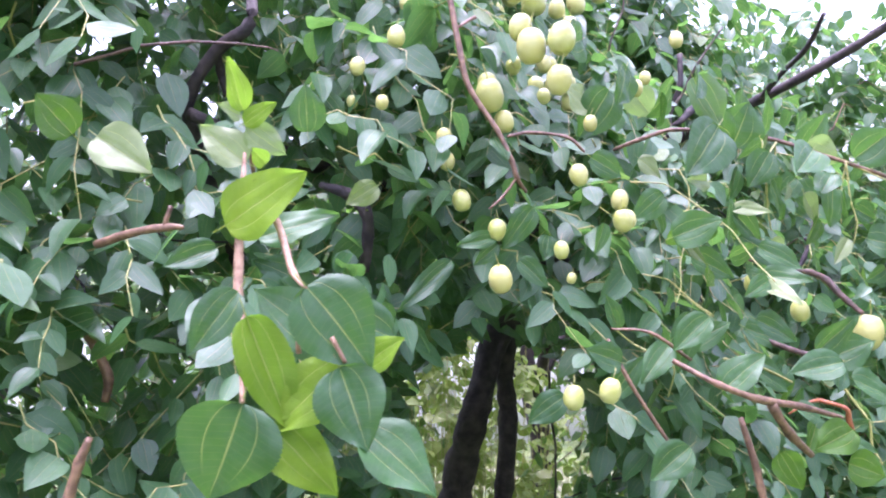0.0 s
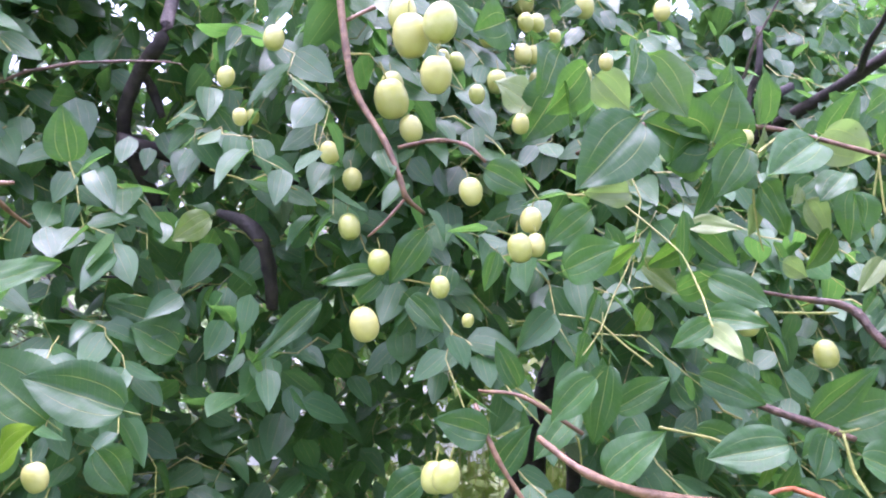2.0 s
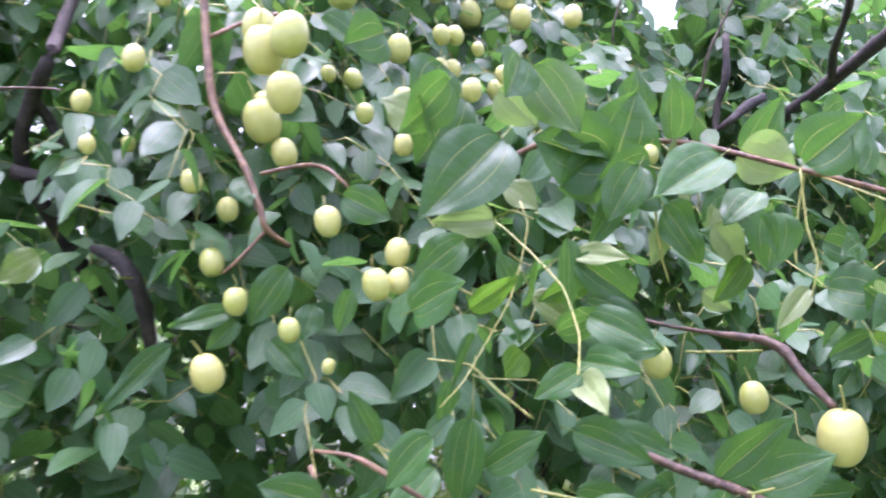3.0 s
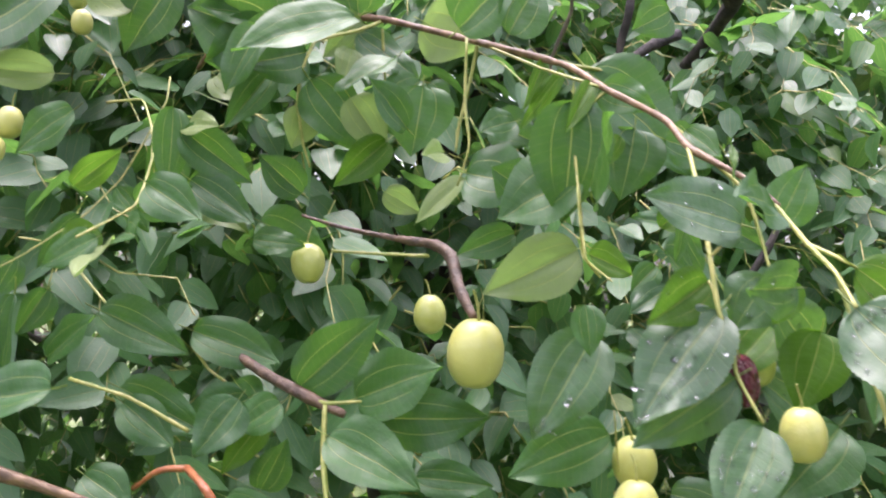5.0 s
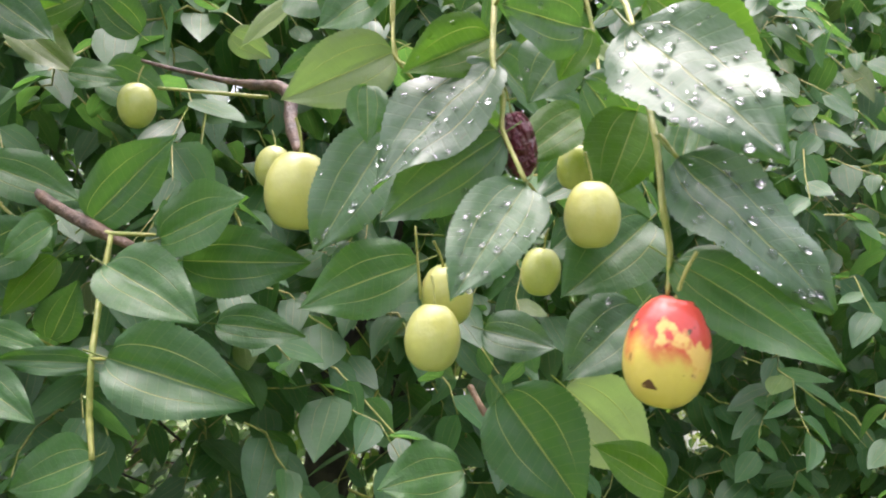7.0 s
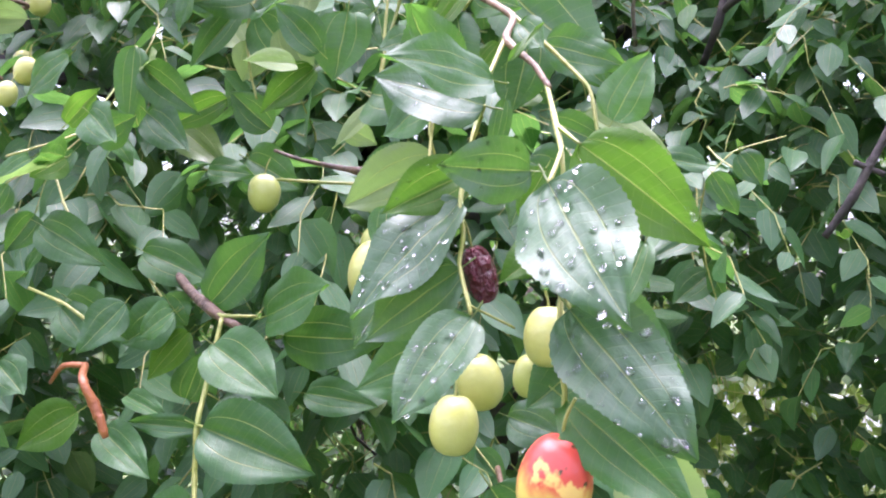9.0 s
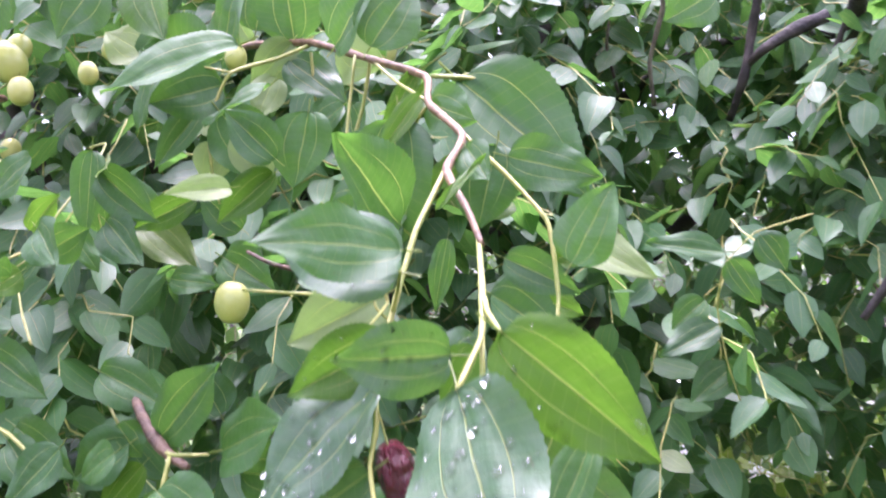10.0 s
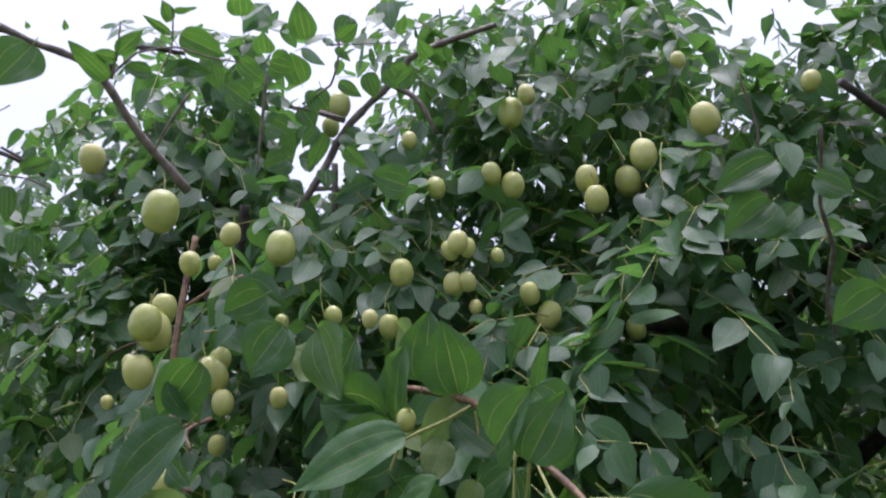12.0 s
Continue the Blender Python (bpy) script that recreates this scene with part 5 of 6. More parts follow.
leaf(leafy_twig, (0.984, 0.511, 1.402), (0.951, 0.496, 1.380), 0.033, (0.43, -0.72, 0.55), "young")
leaf(leafy_twig, (0.936, 0.497, 1.432), (0.965, 0.488, 1.414), 0.028, (0.53, -0.83, 0.20))
leaf(leafy_twig, (1.019, 0.504, 1.470), (0.997, 0.493, 1.439), 0.029, (0.33, -0.66, 0.67))
leaf(leafy_twig, (1.040, 0.524, 1.465), (1.013, 0.524, 1.449), 0.027, (0.10, -0.80, 0.59))
leaf(leafy_twig, (0.941, 0.551, 1.465), (0.976, 0.539, 1.438), 0.028, (0.22, -0.93, 0.27))
leaf(leafy_twig, (1.131, 0.586, 1.671), (1.124, 0.580, 1.622), 0.048, (-0.09, -0.97, 0.23))
leaf(leafy_twig, (1.198, 0.546, 1.590), (1.170, 0.535, 1.605), 0.036, (0.03, -1.00, -0.04))
leaf(arch, (1.029, 0.653, 1.728), (1.047, 0.632, 1.782), 0.064, (-0.49, -0.87, 0.07))
leaf(arch, (1.159, 0.652, 1.724), (1.175, 0.622, 1.774), 0.036, (-0.43, -0.81, 0.40))
leaf(arch, (1.155, 0.572, 1.707), (1.193, 0.543, 1.741), 0.053, (-0.41, -0.90, 0.17))
leaf(arch, (1.132, 0.641, 1.689), (1.101, 0.641, 1.668), 0.035, (-0.48, -0.87, 0.13))
leaf(arch, (1.136, 0.640, 1.686), (1.146, 0.627, 1.657), 0.030, (-0.20, -0.98, 0.03))
leaf(arch, (1.157, 0.560, 1.607), (1.197, 0.537, 1.594), 0.049, (-0.63, -0.61, 0.48))
leaf(arch, (1.158, 0.586, 1.607), (1.123, 0.579, 1.576), 0.019, (-0.36, -0.83, 0.42), "pale")
leaf(arch, (1.234, 0.510, 1.650), (1.260, 0.491, 1.634), 0.026, (-0.53, -0.82, 0.23))
leaf(arch, (1.221, 0.517, 1.600), (1.171, 0.529, 1.573), 0.055, (-0.41, -0.79, 0.46))
leaf(arch, (1.178, 0.589, 1.646), (1.207, 0.580, 1.631), 0.033, (-0.50, -0.79, 0.34))
leaf(arch, (1.023, 0.651, 1.725), (0.956, 0.651, 1.749), 0.073, (-0.44, -0.90, 0.09))
leaf(arch, (0.960, 0.749, 1.722), (0.984, 0.730, 1.699), 0.030, (-0.04, -0.98, 0.18), "pale")
leaf(arch, (1.003, 0.704, 1.591), (1.060, 0.681, 1.564), 0.041, (-0.31, -0.90, 0.32))
# leaves against the sky
leaf(limb_d, (0.739, 0.926, 2.180), (0.744, 0.896, 2.212), 0.038, (0.63, -0.77, 0.13))
leaf(limb_d, (0.721, 0.981, 2.194), (0.735, 0.987, 2.163), 0.028, (0.28, -0.94, -0.19))
leaf(limb_d, (0.721, 1.047, 2.151), (0.747, 1.051, 2.125), 0.037, (0.65, -0.74, -0.16))
leaf(limb_d, (0.704, 0.932, 2.122), (0.681, 0.919, 2.139), 0.042, (0.65, -0.75, -0.14))
leaf(limb_d, (0.699, 0.976, 2.172), (0.716, 0.986, 2.142), 0.034, (0.60, -0.79, -0.09))
leaf(limb_d, (0.706, 0.997, 2.093), (0.692, 0.977, 2.103), 0.040, (0.59, -0.75, 0.30))
leaf(limb_d, (0.716, 1.003, 2.084), (0.724, 0.996, 2.053), 0.028, (0.78, -0.63, 0.03))
leaf(limb_d, (0.760, 1.029, 2.066), (0.796, 1.028, 2.047), 0.049, (0.63, -0.76, 0.14))
leaf(limb_d, (0.702, 0.940, 2.088), (0.684, 0.914, 2.069), 0.042, (0.59, -0.80, -0.10))
leaf(limb_d, (0.737, 0.865, 2.190), (0.764, 0.877, 2.176), 0.040, (0.65, -0.56, -0.51))
leaf(limb_d, (0.767, 1.043, 2.229), (0.776, 1.053, 2.191), 0.028, (0.41, -0.91, -0.11))
leaf(limb_d, (0.821, 1.016, 2.215), (0.835, 1.038, 2.185), 0.040, (0.41, -0.91, -0.05))
leaf(limb_d, (0.703, 0.860, 2.143), (0.689, 0.834, 2.161), 0.049, (0.67, -0.74, 0.00))
leaf(limb_d, (0.713, 0.839, 2.250), (0.731, 0.817, 2.270), 0.034, (0.67, -0.68, -0.28))
leaf(limb_d, (0.682, 0.837, 2.195), (0.655, 0.821, 2.181), 0.044, (0.68, -0.69, 0.24))
leaf(limb_d, (0.783, 0.980, 2.287), (0.773, 0.966, 2.246), 0.031, (0.55, -0.79, -0.27))
leaf(limb_d, (0.658, 0.980, 2.066), (0.685, 0.997, 2.048), 0.040, (0.68, -0.67, 0.30))
leaf(limb_e, (0.729, 0.622, 2.086), (0.723, 0.579, 2.112), 0.023, (0.38, -0.85, -0.37))
leaf(limb_e, (0.742, 0.621, 2.110), (0.773, 0.627, 2.128), 0.018, (0.69, -0.65, -0.31))
leaf(limb_e, (0.741, 0.623, 2.105), (0.734, 0.597, 2.105), 0.015, (0.41, -0.80, -0.44))
leaf(limb_e, (0.755, 0.680, 2.165), (0.762, 0.661, 2.179), 0.017, (0.86, -0.51, -0.09))
leaf(limb_e, (0.760, 0.679, 2.175), (0.786, 0.688, 2.176), 0.009, (0.35, -0.35, -0.87))
leaf(limb_e, (0.758, 0.691, 2.153), (0.792, 0.724, 2.132), 0.032, (0.66, -0.54, -0.51))
leaf(limb_e, (0.751, 0.684, 2.153), (0.743, 0.652, 2.164), 0.010, (0.71, -0.45, -0.55))
leaf(limb_e, (0.774, 0.723, 2.127), (0.778, 0.730, 2.097), 0.022, (0.35, -0.50, -0.79))
leaf(limb_e, (0.757, 0.685, 2.113), (0.789, 0.705, 2.107), 0.021, (0.68, -0.72, -0.13))
leaf(limb_e, (0.820, 0.758, 2.139), (0.829, 0.741, 2.155), 0.025, (0.30, -0.86, -0.42))
leaf(limb_e, (0.858, 0.780, 2.153), (0.869, 0.754, 2.185), 0.032, (0.33, -0.81, -0.49))
leaf(limb_e, (0.888, 0.802, 2.153), (0.915, 0.801, 2.164), 0.020, (0.61, -0.60, -0.52))
leaf(limb_e, (0.882, 0.803, 2.145), (0.897, 0.809, 2.127), 0.010, (0.41, -0.91, -0.09))
leaf(limb_e, (0.865, 0.831, 2.118), (0.888, 0.844, 2.098), 0.016, (0.60, -0.69, -0.41))
leaf(limb_e, (0.835, 0.814, 2.110), (0.841, 0.820, 2.079), 0.016, (0.61, -0.62, -0.49))
leaf(limb_e, (0.923, 0.876, 2.179), (0.940, 0.864, 2.194), 0.012, (0.61, -0.78, -0.14))
leaf(limb_e, (0.890, 0.863, 2.165), (0.892, 0.865, 2.140), 0.008, (0.14, -0.99, -0.07))
leaf(limb_e, (0.908, 0.878, 2.158), (0.906, 0.876, 2.135), 0.008, (0.11, -0.88, -0.47))
leaf(limb_e, (0.948, 0.903, 2.153), (0.943, 0.881, 2.167), 0.020, (0.07, -0.83, -0.56))
leaf(limb_e, (0.905, 0.893, 2.125), (0.937, 0.893, 2.138), 0.023, (0.19, -0.97, -0.17))
leaf(limb_e, (0.696, 0.552, 1.981), (0.723, 0.568, 1.988), 0.017, (0.78, -0.59, -0.20))
leaf(limb_e, (0.694, 0.572, 2.008), (0.702, 0.562, 2.013), 0.009, (0.42, -0.91, -0.01))
leaf(limb_e, (0.740, 0.563, 2.113), (0.749, 0.554, 2.117), 0.006, (0.74, -0.39, -0.55))
leaf(limb_e, (0.720, 0.538, 2.110), (0.728, 0.529, 2.112), 0.005, (0.72, -0.69, -0.08))
leaf(limb_e, (0.702, 0.535, 1.960), (0.704, 0.536, 1.925), 0.017, (0.80, -0.60, 0.05))
leaf(limb_e, (0.696, 0.561, 1.964), (0.694, 0.557, 1.928), 0.007, (0.47, -0.88, 0.06))
leaf(limb_e, (0.682, 0.559, 1.924), (0.686, 0.555, 1.900), 0.018, (0.79, -0.50, -0.37))
leaf(limb_e, (0.691, 0.572, 1.923), (0.696, 0.571, 1.898), 0.017, (0.57, -0.57, -0.59))
leaf(limb_e, (0.832, 0.831, 2.071), (0.820, 0.819, 2.045), 0.019, (0.62, -0.78, -0.03))
leaf(limb_e, (0.838, 0.838, 2.064), (0.819, 0.829, 2.021), 0.022, (0.50, -0.58, -0.64))
leaf(limb_e, (0.853, 0.856, 2.048), (0.875, 0.869, 2.020), 0.019, (0.42, -0.59, -0.69))
leaf(limb_e, (0.795, 0.740, 2.132), (0.817, 0.761, 2.104), 0.023, (0.39, -0.92, -0.05))
leaf(limb_e, (0.745, 0.663, 2.102), (0.734, 0.635, 2.102), 0.020, (0.73, -0.68, -0.03))
leaf(limb_e, (0.767, 0.692, 2.119), (0.751, 0.672, 2.098), 0.018, (0.34, -0.91, -0.24))
branch(jujube_tree, "side_limb", zigzag([(0.731, 0.624, 2.086, 0.0014), (0.743, 0.621, 2.112, 0.0011), (0.754, 0.615, 2.139, 0.0008)]), GREY_WOOD)
branch(jujube_tree, "side_limb", zigzag([(0.719, 0.635, 2.098, 0.0016), (0.741, 0.647, 2.121, 0.0014), (0.770, 0.673, 2.129, 0.0012), (0.793, 0.701, 2.120, 0.0011), (0.815, 0.723, 2.117, 0.0009)]), GREY_WOOD)
branch(jujube_tree, "side_limb", zigzag([(0.743, 0.683, 2.118, 0.0012), (0.754, 0.683, 2.136, 0.0010), (0.763, 0.676, 2.160, 0.0008), (0.767, 0.670, 2.174, 0.0007)]), GREY_WOOD)
branch(jujube_tree, "side_limb", zigzag([(0.747, 0.688, 2.117, 0.0010), (0.767, 0.704, 2.124, 0.0008), (0.763, 0.709, 2.110, 0.0006)]), GREY_WOOD)
branch(jujube_tree, "side_limb", zigzag([(0.825, 0.814, 2.095, 0.0016), (0.857, 0.827, 2.115, 0.0014), (0.870, 0.824, 2.139, 0.0012), (0.880, 0.815, 2.167, 0.0011), (0.877, 0.809, 2.174, 0.0009)]), GREY_WOOD)
branch(jujube_tree, "side_limb", zigzag([(0.855, 0.855, 2.083, 0.0020), (0.831, 0.834, 2.090, 0.0016), (0.814, 0.819, 2.096, 0.0011)]), GREY_WOOD)
branch(jujube_tree, "side_limb", zigzag([(0.691, 0.535, 1.999, 0.0014), (0.699, 0.553, 1.990, 0.0011), (0.706, 0.566, 1.982, 0.0008)]), GREY_WOOD)
branch(jujube_tree, "side_limb", zigzag([(0.685, 0.540, 1.975, 0.0012), (0.697, 0.558, 1.973, 0.0009), (0.708, 0.577, 1.965, 0.0007)]), GREY_WOOD)
branch(jujube_tree, "side_limb", zigzag([(0.706, 0.573, 2.032, 0.0008), (0.706, 0.587, 2.009, 0.0004)]), GREY_WOOD)
branch(jujube_tree, "side_limb", zigzag([(0.820, 0.758, 2.114, 0.0020), (0.800, 0.771, 2.058, 0.0016), (0.787, 0.778, 2.016, 0.0011)]), GREY_WOOD)
branch(jujube_tree, "side_limb", zigzag([(0.760, 0.703, 2.089, 0.0022), (0.738, 0.696, 2.060, 0.0017), (0.718, 0.691, 2.028, 0.0012)]), GREY_WOOD)
branch(jujube_tree, "side_limb", zigzag([(0.853, 0.825, 2.165, 0.0012), (0.922, 0.870, 2.166, 0.0007)]), GREY_WOOD)
# leaves at the end of the walk
leaf(arch, (1.320, 0.820, 1.926), (1.271, 0.790, 1.900), 0.039, (0.46, -0.81, 0.37))
leaf(arch, (1.312, 0.824, 1.892), (1.276, 0.792, 1.860), 0.048, (0.30, -0.96, 0.03))
leaf(arch, (1.331, 0.834, 1.886), (1.306, 0.815, 1.859), 0.024, (0.13, -0.95, 0.27))
leaf(arch, (1.347, 0.837, 1.910), (1.375, 0.841, 1.889), 0.030, (0.08, -0.96, 0.30))
leaf(arch, (1.385, 0.811, 1.803), (1.349, 0.798, 1.779), 0.044, (0.08, -1.00, -0.06))
leaf(limb_e, (0.882, 0.428, 2.006), (0.865, 0.411, 1.972), 0.039, (0.75, -0.66, 0.06))
leaf(arch, (0.848, 0.591, 1.775), (0.868, 0.610, 1.740), 0.037, (0.82, -0.54, 0.17))
leaf(arch, (0.941, 0.626, 1.811), (0.922, 0.605, 1.774), 0.045, (0.54, -0.83, 0.18))
leaf(arch, (0.980, 0.651, 1.780), (0.964, 0.642, 1.772), 0.048, (0.44, -0.77, 0.46))
leaf(arch, (1.176, 0.592, 1.742), (1.201, 0.594, 1.715), 0.037, (0.50, -0.80, 0.34))
leaf(arch, (0.915, 0.889, 1.997), (0.889, 0.856, 2.008), 0.044, (0.63, -0.77, -0.03))
leaf(arch, (1.033, 0.953, 1.955), (1.002, 0.938, 1.935), 0.029, (0.13, -0.97, 0.21))
leaf(twig_k, (0.887, 0.762, 1.784), (0.848, 0.754, 1.814), 0.049, (0.04, -0.92, 0.39), "pale")
leaf(twig_k, (0.917, 0.729, 1.523), (0.933, 0.708, 1.483), 0.036, (-0.20, -0.88, 0.43))
leaf(twig_k, (0.910, 0.748, 1.582), (0.922, 0.725, 1.536), 0.032, (-0.08, -0.99, 0.10))
leaf(twig_k, (1.014, 0.684, 1.469), (0.989, 0.686, 1.507), 0.040, (-0.02, -0.91, 0.41))
# hanging fruit
jujube(jujube_tree, 0.735, 0.691, 1.857, 0.0326)
jujube(jujube_tree, 0.738, 0.676, 1.833, 0.0412)
jujube(jujube_tree, 0.758, 0.646, 1.837, 0.0379)
jujube(jujube_tree, 0.751, 0.644, 1.790, 0.0347)
jujube(jujube_tree, 0.735, 0.759, 1.792, 0.0420)
jujube(jujube_tree, 0.739, 0.768, 1.808, 0.0287)
jujube(jujube_tree, 0.753, 0.756, 1.761, 0.0284)
jujube(jujube_tree, 0.670, 0.758, 1.739, 0.0234)
jujube(jujube_tree, 0.679, 0.664, 1.575, 0.0317)
jujube(jujube_tree, 0.809, 0.614, 1.634, 0.0259)
jujube(jujube_tree, 0.828, 0.626, 1.636, 0.0216)
jujube(jujube_tree, 0.779, 0.650, 1.687, 0.0261)
jujube(jujube_tree, 0.743, 0.639, 1.604, 0.0205)
jujube(jujube_tree, 0.773, 0.661, 1.572, 0.0131)
jujube(jujube_tree, 0.703, 0.704, 1.629, 0.0252)
jujube(jujube_tree, 0.684, 0.747, 1.665, 0.0265)
jujube(jujube_tree, 0.921, 0.708, 1.804, 0.0223)
jujube(jujube_tree, 0.959, 0.731, 1.824, 0.0185)
jujube(jujube_tree, 0.857, 0.721, 1.759, 0.0212)
jujube(jujube_tree, 1.052, 0.634, 1.728, 0.0189)
jujube(jujube_tree, 0.699, 0.804, 1.717, 0.0248)
jujube(jujube_tree, 0.647, 0.858, 1.941, 0.0212)
jujube(jujube_tree, 0.675, 0.853, 1.921, 0.0200)
jujube(jujube_tree, 0.605, 0.870, 1.795, 0.0175)
jujube(jujube_tree, 0.576, 0.788, 1.820, 0.0219)
jujube(jujube_tree, 0.586, 0.748, 1.773, 0.0175)
jujube(jujube_tree, 0.717, 0.593, 1.453, 0.0266)
jujube(jujube_tree, 0.624, 0.783, 1.858, 0.0263)
jujube(jujube_tree, 0.832, 0.644, 1.659, 0.0244)
jujube(jujube_tree, 0.802, 0.796, 1.844, 0.0177)
jujube(jujube_tree, 1.043, 0.757, 1.888, 0.0235)
jujube(jujube_tree, 0.710, 0.528, 1.469, 0.0252)
jujube(jujube_tree, 0.441, 0.501, 1.506, 0.0197)
jujube(jujube_tree, 1.047, 0.641, 1.553, 0.0306)
jujube(jujube_tree, 1.136, 0.644, 1.514, 0.0296)
jujube(jujube_tree, 1.161, 0.565, 1.489, 0.0459)
jujube(jujube_tree, 1.242, 0.490, 1.430, 0.0310)
jujube(jujube_tree, 1.234, 0.461, 1.411, 0.0312)
jujube(jujube_tree, 1.289, 0.384, 1.460, 0.0255)
jujube(jujube_tree, 1.277, 0.425, 1.440, 0.0204)
jujube(jujube_tree, 1.295, 0.440, 1.486, 0.0203)
jujube(jujube_tree, 0.797, 0.628, 1.937, 0.0418)
jujube(jujube_tree, 0.818, 0.777, 1.921, 0.0398)
jujube(jujube_tree, 0.755, 0.769, 1.945, 0.0277)
jujube(jujube_tree, 0.746, 0.717, 1.906, 0.0276)
jujube(jujube_tree, 0.967, 1.088, 2.134, 0.0433)
jujube(jujube_tree, 0.996, 1.078, 2.150, 0.0288)
jujube(jujube_tree, 0.952, 1.041, 2.039, 0.0324)
jujube(jujube_tree, 0.976, 1.055, 2.022, 0.0368)
jujube(jujube_tree, 0.898, 0.989, 2.019, 0.0303)
jujube(jujube_tree, 0.828, 1.049, 2.114, 0.0268)
jujube(jujube_tree, 1.140, 1.089, 2.038, 0.0410)
jujube(jujube_tree, 1.074, 1.247, 2.052, 0.0458)
jujube(jujube_tree, 1.074, 1.059, 2.013, 0.0353)
jujube(jujube_tree, 1.088, 1.045, 1.981, 0.0358)
jujube(jujube_tree, 1.078, 1.482, 2.036, 0.0360)
jujube(jujube_tree, 1.215, 1.114, 2.075, 0.0436)
jujube(jujube_tree, 1.023, 0.968, 1.865, 0.0273)
jujube(jujube_tree, 1.037, 0.986, 1.840, 0.0339)
jujube(jujube_tree, 0.948, 0.921, 1.920, 0.0248)
jujube(jujube_tree, 0.966, 0.929, 1.922, 0.0248)
jujube(jujube_tree, 0.893, 0.902, 1.899, 0.0341)
jujube(jujube_tree, 0.945, 0.929, 1.882, 0.0275)
jujube(jujube_tree, 0.961, 0.934, 1.883, 0.0248)
jujube(jujube_tree, 0.889, 0.876, 1.835, 0.0292)
jujube(jujube_tree, 0.833, 0.849, 1.852, 0.0230)
jujube(jujube_tree, 0.833, 0.782, 1.801, 0.0214)
jujube(jujube_tree, 0.965, 0.943, 1.854, 0.0183)
jujube(jujube_tree, 0.678, 1.097, 2.217, 0.0455)
jujube(jujube_tree, 0.648, 1.094, 2.230, 0.0371)
jujube(jujube_tree, 0.717, 1.135, 2.255, 0.0285)
jujube(jujube_tree, 0.587, 0.720, 2.056, 0.0375)
jujube(jujube_tree, 1.111, 1.075, 1.822, 0.0284)
jujube(jujube_tree, 1.336, 1.173, 2.113, 0.0296)
jujube(jujube_tree, 0.997, 0.945, 1.910, 0.0183)
jujube(jujube_tree, 1.194, 1.099, 2.153, 0.0228)
jujube(jujube_tree, 0.461, 1.378, 2.312, 0.0423)
jujube(jujube_tree, 1.077, 1.485, 2.040, 0.0386)
ripe = jujube(jujube_tree, 1.297, 0.323, 1.414, 0.0340, 0.87)
ripe.data = FRUIT_SHAPES[0].copy()
ripe.data.materials.clear()
ripe.data.materials.append(RIPE)
tagged(ripe, "ripening jujube, red above and yellow below with brown spots")
dried = jujube(jujube_tree, 1.261, 0.381, 1.485, 0.0250, 0.66)
dried.data = FRUIT_SHAPES[2].copy()
dried.data.materials.clear()
dried.data.materials.append(DRIED)
tagged(dried, "shrivelled dark purple fruit")

# boughs that carry the hanging branches, out of sight within the crown
for knots in ([(1.19, 1.52, 1.75, 0.020), (1.13, 1.3, 1.84, 0.013), (1.04, 1.08, 1.82, 0.008), (0.97, 0.92, 1.77, 0.004)],
              [(1.19, 1.50, 1.62, 0.024), (0.9, 1.35, 1.72, 0.018), (0.62, 1.15, 1.76, 0.013), (0.45, 1.05, 1.80, 0.009)],
              [(1.20, 1.50, 1.85, 0.018), (1.38, 1.46, 1.95, 0.012), (1.56, 1.36, 1.93, 0.007)],
              [(1.18, 1.48, 1.56, 0.02), (1.1, 1.15, 1.58, 0.013), (1.06, 0.85, 1.56, 0.007)]):
    branch(jujube_tree, "bough", knots, BARK, "dark bough inside the crown")

rng = np.random.RandomState(3)
seeds = np.concatenate([canopy_seeds(rng, 8600, (-1.3, 0, 0.9), (2.6, 0, 2.9), 1.0), canopy_seeds(rng, 3600, (0.1, 0, 1.75), (1.8, 0, 2.9), 0.9)])
lines, bases, ways, ups, sizes, widths = shoots(rng, seeds, 0.14, 8, 0.55, 0.054)
k = round_fruit(bases, ways, sizes)
near = (bases[:, 1] < canopy_front(bases) + 0.24) & (bases[:, 0] > -0.5) & (bases[:, 0] < 2.2) & (bases[:, 2] > 1.05)
for some, rows in ((k & near, 6), (k & ~near, 3)):
    foliage_object("foliage", jujube_tree, bases[some], ways[some], ups[some], sizes[some], widths[some], rows, FOLIAGE, "dense wet dark-green leaves on drooping shoots")
lines = lines[round_fruit(lines[:, 2], lines[:, 4] - lines[:, 2], np.zeros(len(lines))) & round_fruit(lines[:, 4], lines[:, 4] - lines[:, 2], np.zeros(len(lines)))]
twig_object("shoot", jujube_tree, lines, rng.uniform(0.0008, 0.0016, len(lines)), GREEN_STEM, "thin yellow-green leafy shoots")
woody = canopy_seeds(rng, 140, (-0.9, 0, 1.1), (2.3, 0, 2.5), 0.8)
woody[:, 1] += 0.16
runs, _, _, _, _, _ = shoots(rng, woody, 0.30, 2, 0.25, 0.05)
runs = runs[(runs[:, :, 1] > canopy_front(runs.reshape(-1, 3)).reshape(runs.shape[:2]) + 0.12).all(1)]
twig_object("twig", jujube_tree, runs, rng.uniform(0.0015, 0.004, len(runs)), BARK, "dark bare wooden twigs inside the crown")

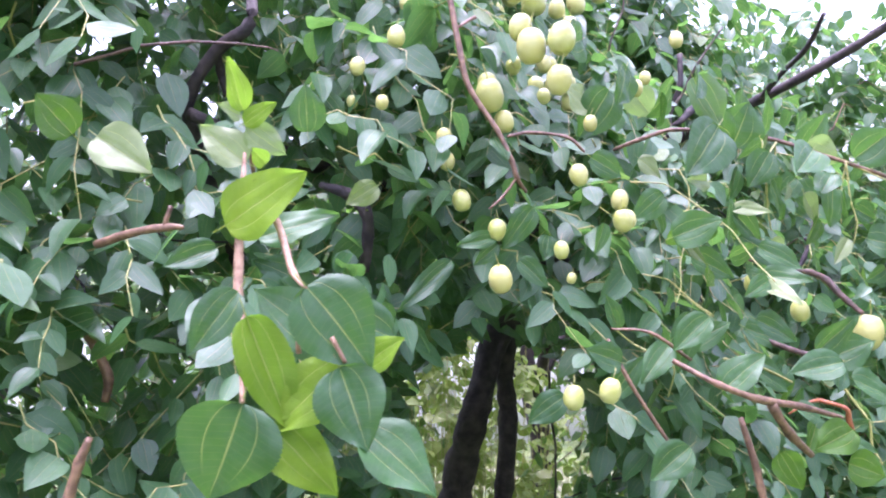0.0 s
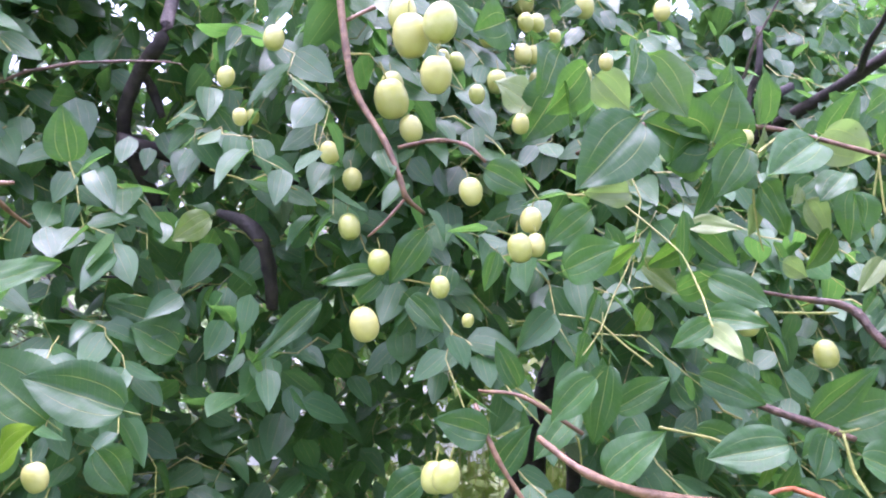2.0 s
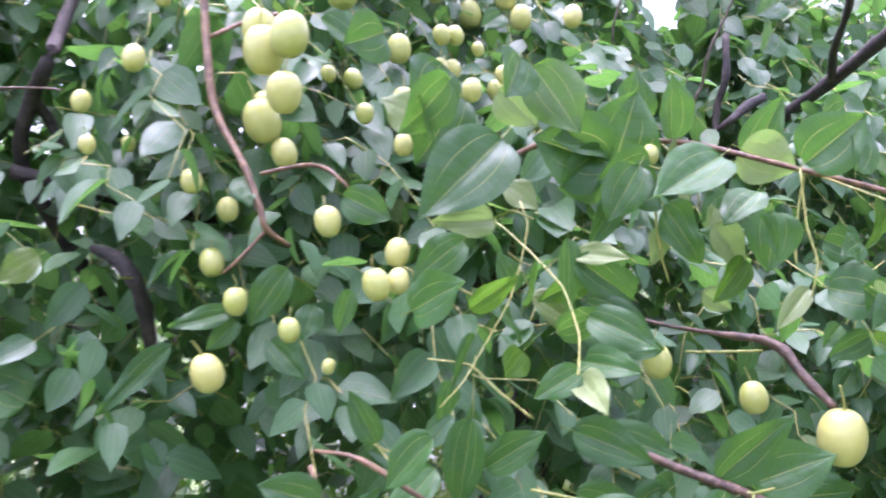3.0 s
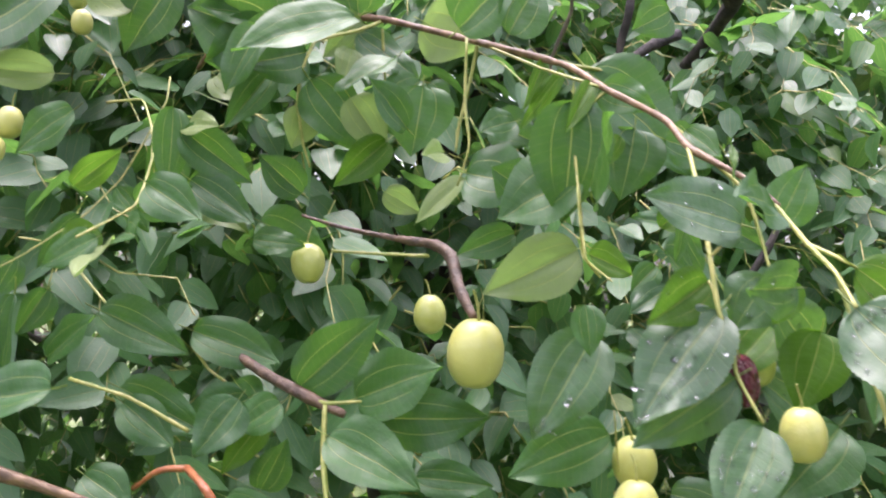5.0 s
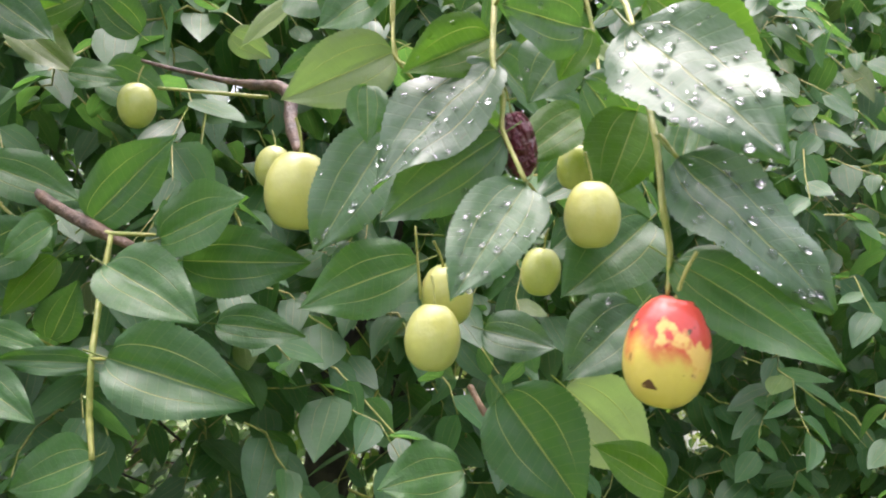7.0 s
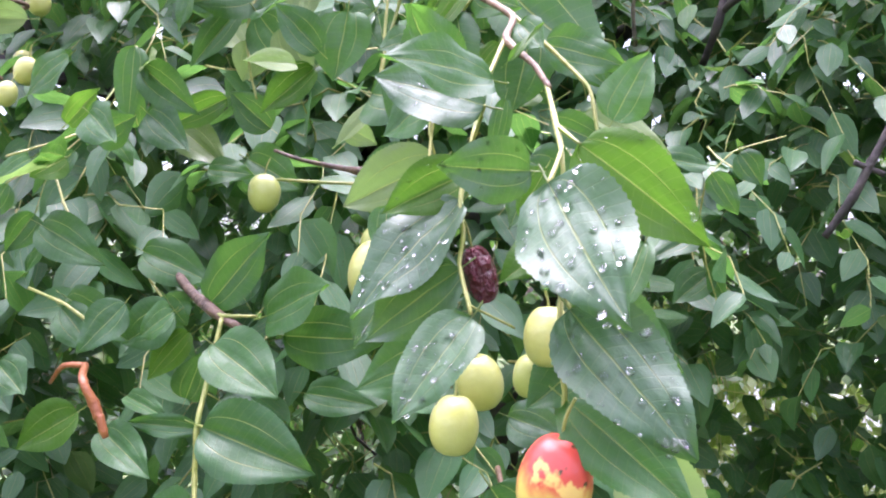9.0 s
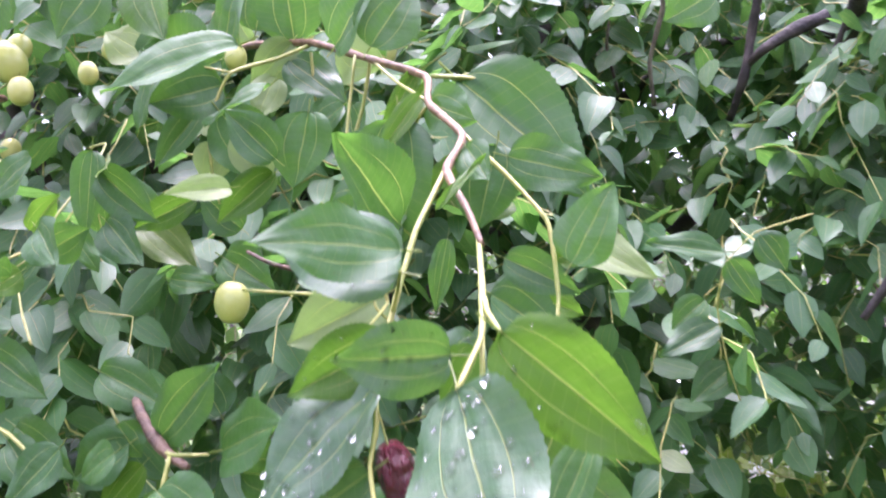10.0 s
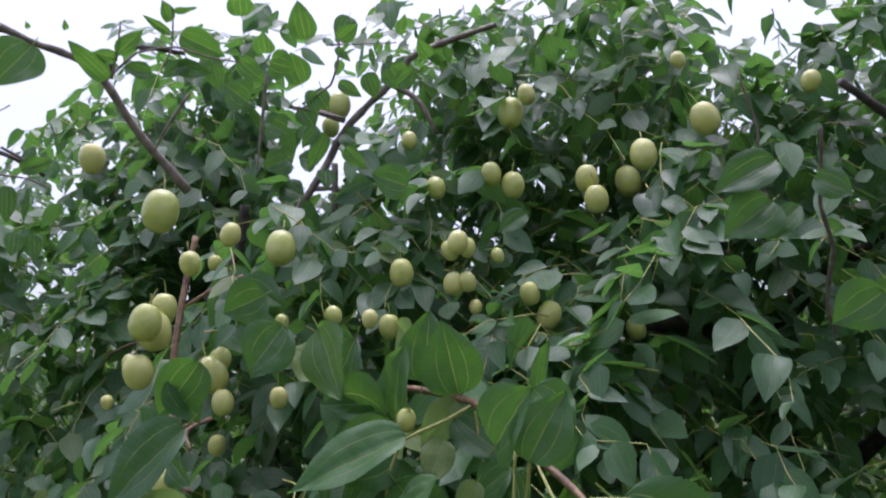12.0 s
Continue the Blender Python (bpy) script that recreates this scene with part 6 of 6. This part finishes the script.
# neighbouring trees close the view on every side
for x, y, r, height, count, seed in ((-1.9, 2.6, 1.4, 2.2, 1500, 1), (0.2, 3.6, 1.5, 2.3, 1500, 2), (2.6, 3.3, 1.5, 2.4, 1400, 3), (3.3, 1.2, 1.3, 2.3, 1400, 4),
                                     (4.8, 3.4, 1.8, 2.3, 1000, 5), (-3.6, 1.0, 1.6, 2.4, 800, 6), (1.5, -9.0, 2.2, 3.2, 700, 7), (7.0, -7.0, 2.2, 3.2, 600, 8), (-5.5, -8.0, 2.2, 3.2, 600, 9)):
    dice = np.random.RandomState(seed + 40)
    tree = tree_base("jujube_tree", x, y, "neighbouring leafy jujube tree with a low spreading crown")
    branch(tree, "trunk", [(x, y, -0.05, 0.07), (x + 0.05, y, 0.6, 0.055), (x - 0.02, y + 0.04, 1.2, 0.045), (x + 0.1, y, 1.9, 0.02)], BARK, "dark wet trunk")
    for k in range(4):
        a = 1.57 * k + seed
        branch(tree, "limb", [(x, y, 0.9, 0.03), (x + 0.35 * math.cos(a), y + 0.35 * math.sin(a), 1.35, 0.022), (x + 0.8 * r * math.cos(a), y + 0.8 * r * math.sin(a), 1.8, 0.008)], BARK)
    d = dice.normal(0, 1, (count, 3))
    d /= np.linalg.norm(d, axis=1, keepdims=True)
    crown = d * (0.62 + 0.38 * dice.uniform(0, 1, (count, 1)) ** 0.5) * np.array((r, r, 0.36 * height)) + np.array((x, y, 0.64 * height))
    crown[:, 2] += 0.15 * np.sin(4 * crown[:, 0] + seed) + 0.1 * np.sin(7 * crown[:, 1])
    crown = crown[(crown[:, 2] > 0.35) & ~in_gap(crown)]
    ln, bs, wy, up, sz, wd = shoots(dice, crown, 0.24, 8, 0.5, 0.066)
    foliage_object("foliage", tree, bs, wy, up, sz, wd, 3, FAR_FOLIAGE, "green wet leaves of the crown")
    twig_object("shoot", tree, ln, dice.uniform(0.001, 0.003, len(ln)), RED_WOOD)

# bright weeds growing in the open ground beyond the trees
for x, y, height, wide, count, seed in ((1.49, 2.56, 1.52, 0.22, 120, 1), (1.41, 3.24, 1.69, 0.22, 120, 2), (2.18, 2.66, 0.96, 0.22, 120, 3), (2.18, 3.58, 1.01, 0.22, 120, 4), (1.80, 2.62, 1.36, 0.20, 150, 5)):
    dice = np.random.RandomState(seed)
    clump = new("weed_clump")
    clump.location = (x, y, 0.0)
    tagged(clump, "clump of bright yellow-green weeds in the grass", "plant", "weeds beyond the trees")
    spots = np.stack([x + dice.normal(0, wide, count), y + dice.normal(0, wide, count), dice.uniform(0.1, 1, count) ** 0.7 * height], 1)
    ln, bs, wy, up, sz, wd = shoots(dice, spots, 0.16, 7, 0.2, 0.055)
    foliage_object("weed_leaf", clump, bs, wy, up, sz, wd, 3, WEED, "yellow-green leaves")
    stems = np.stack([np.concatenate([spots[:, :2] * 0.7 + 0.3 * np.array((x, y)), np.zeros((count, 1))], 1), spots * 1.0], 1)
    twig_object("weed_stem", clump, stems, np.full(count, 0.002), GREEN_STEM)
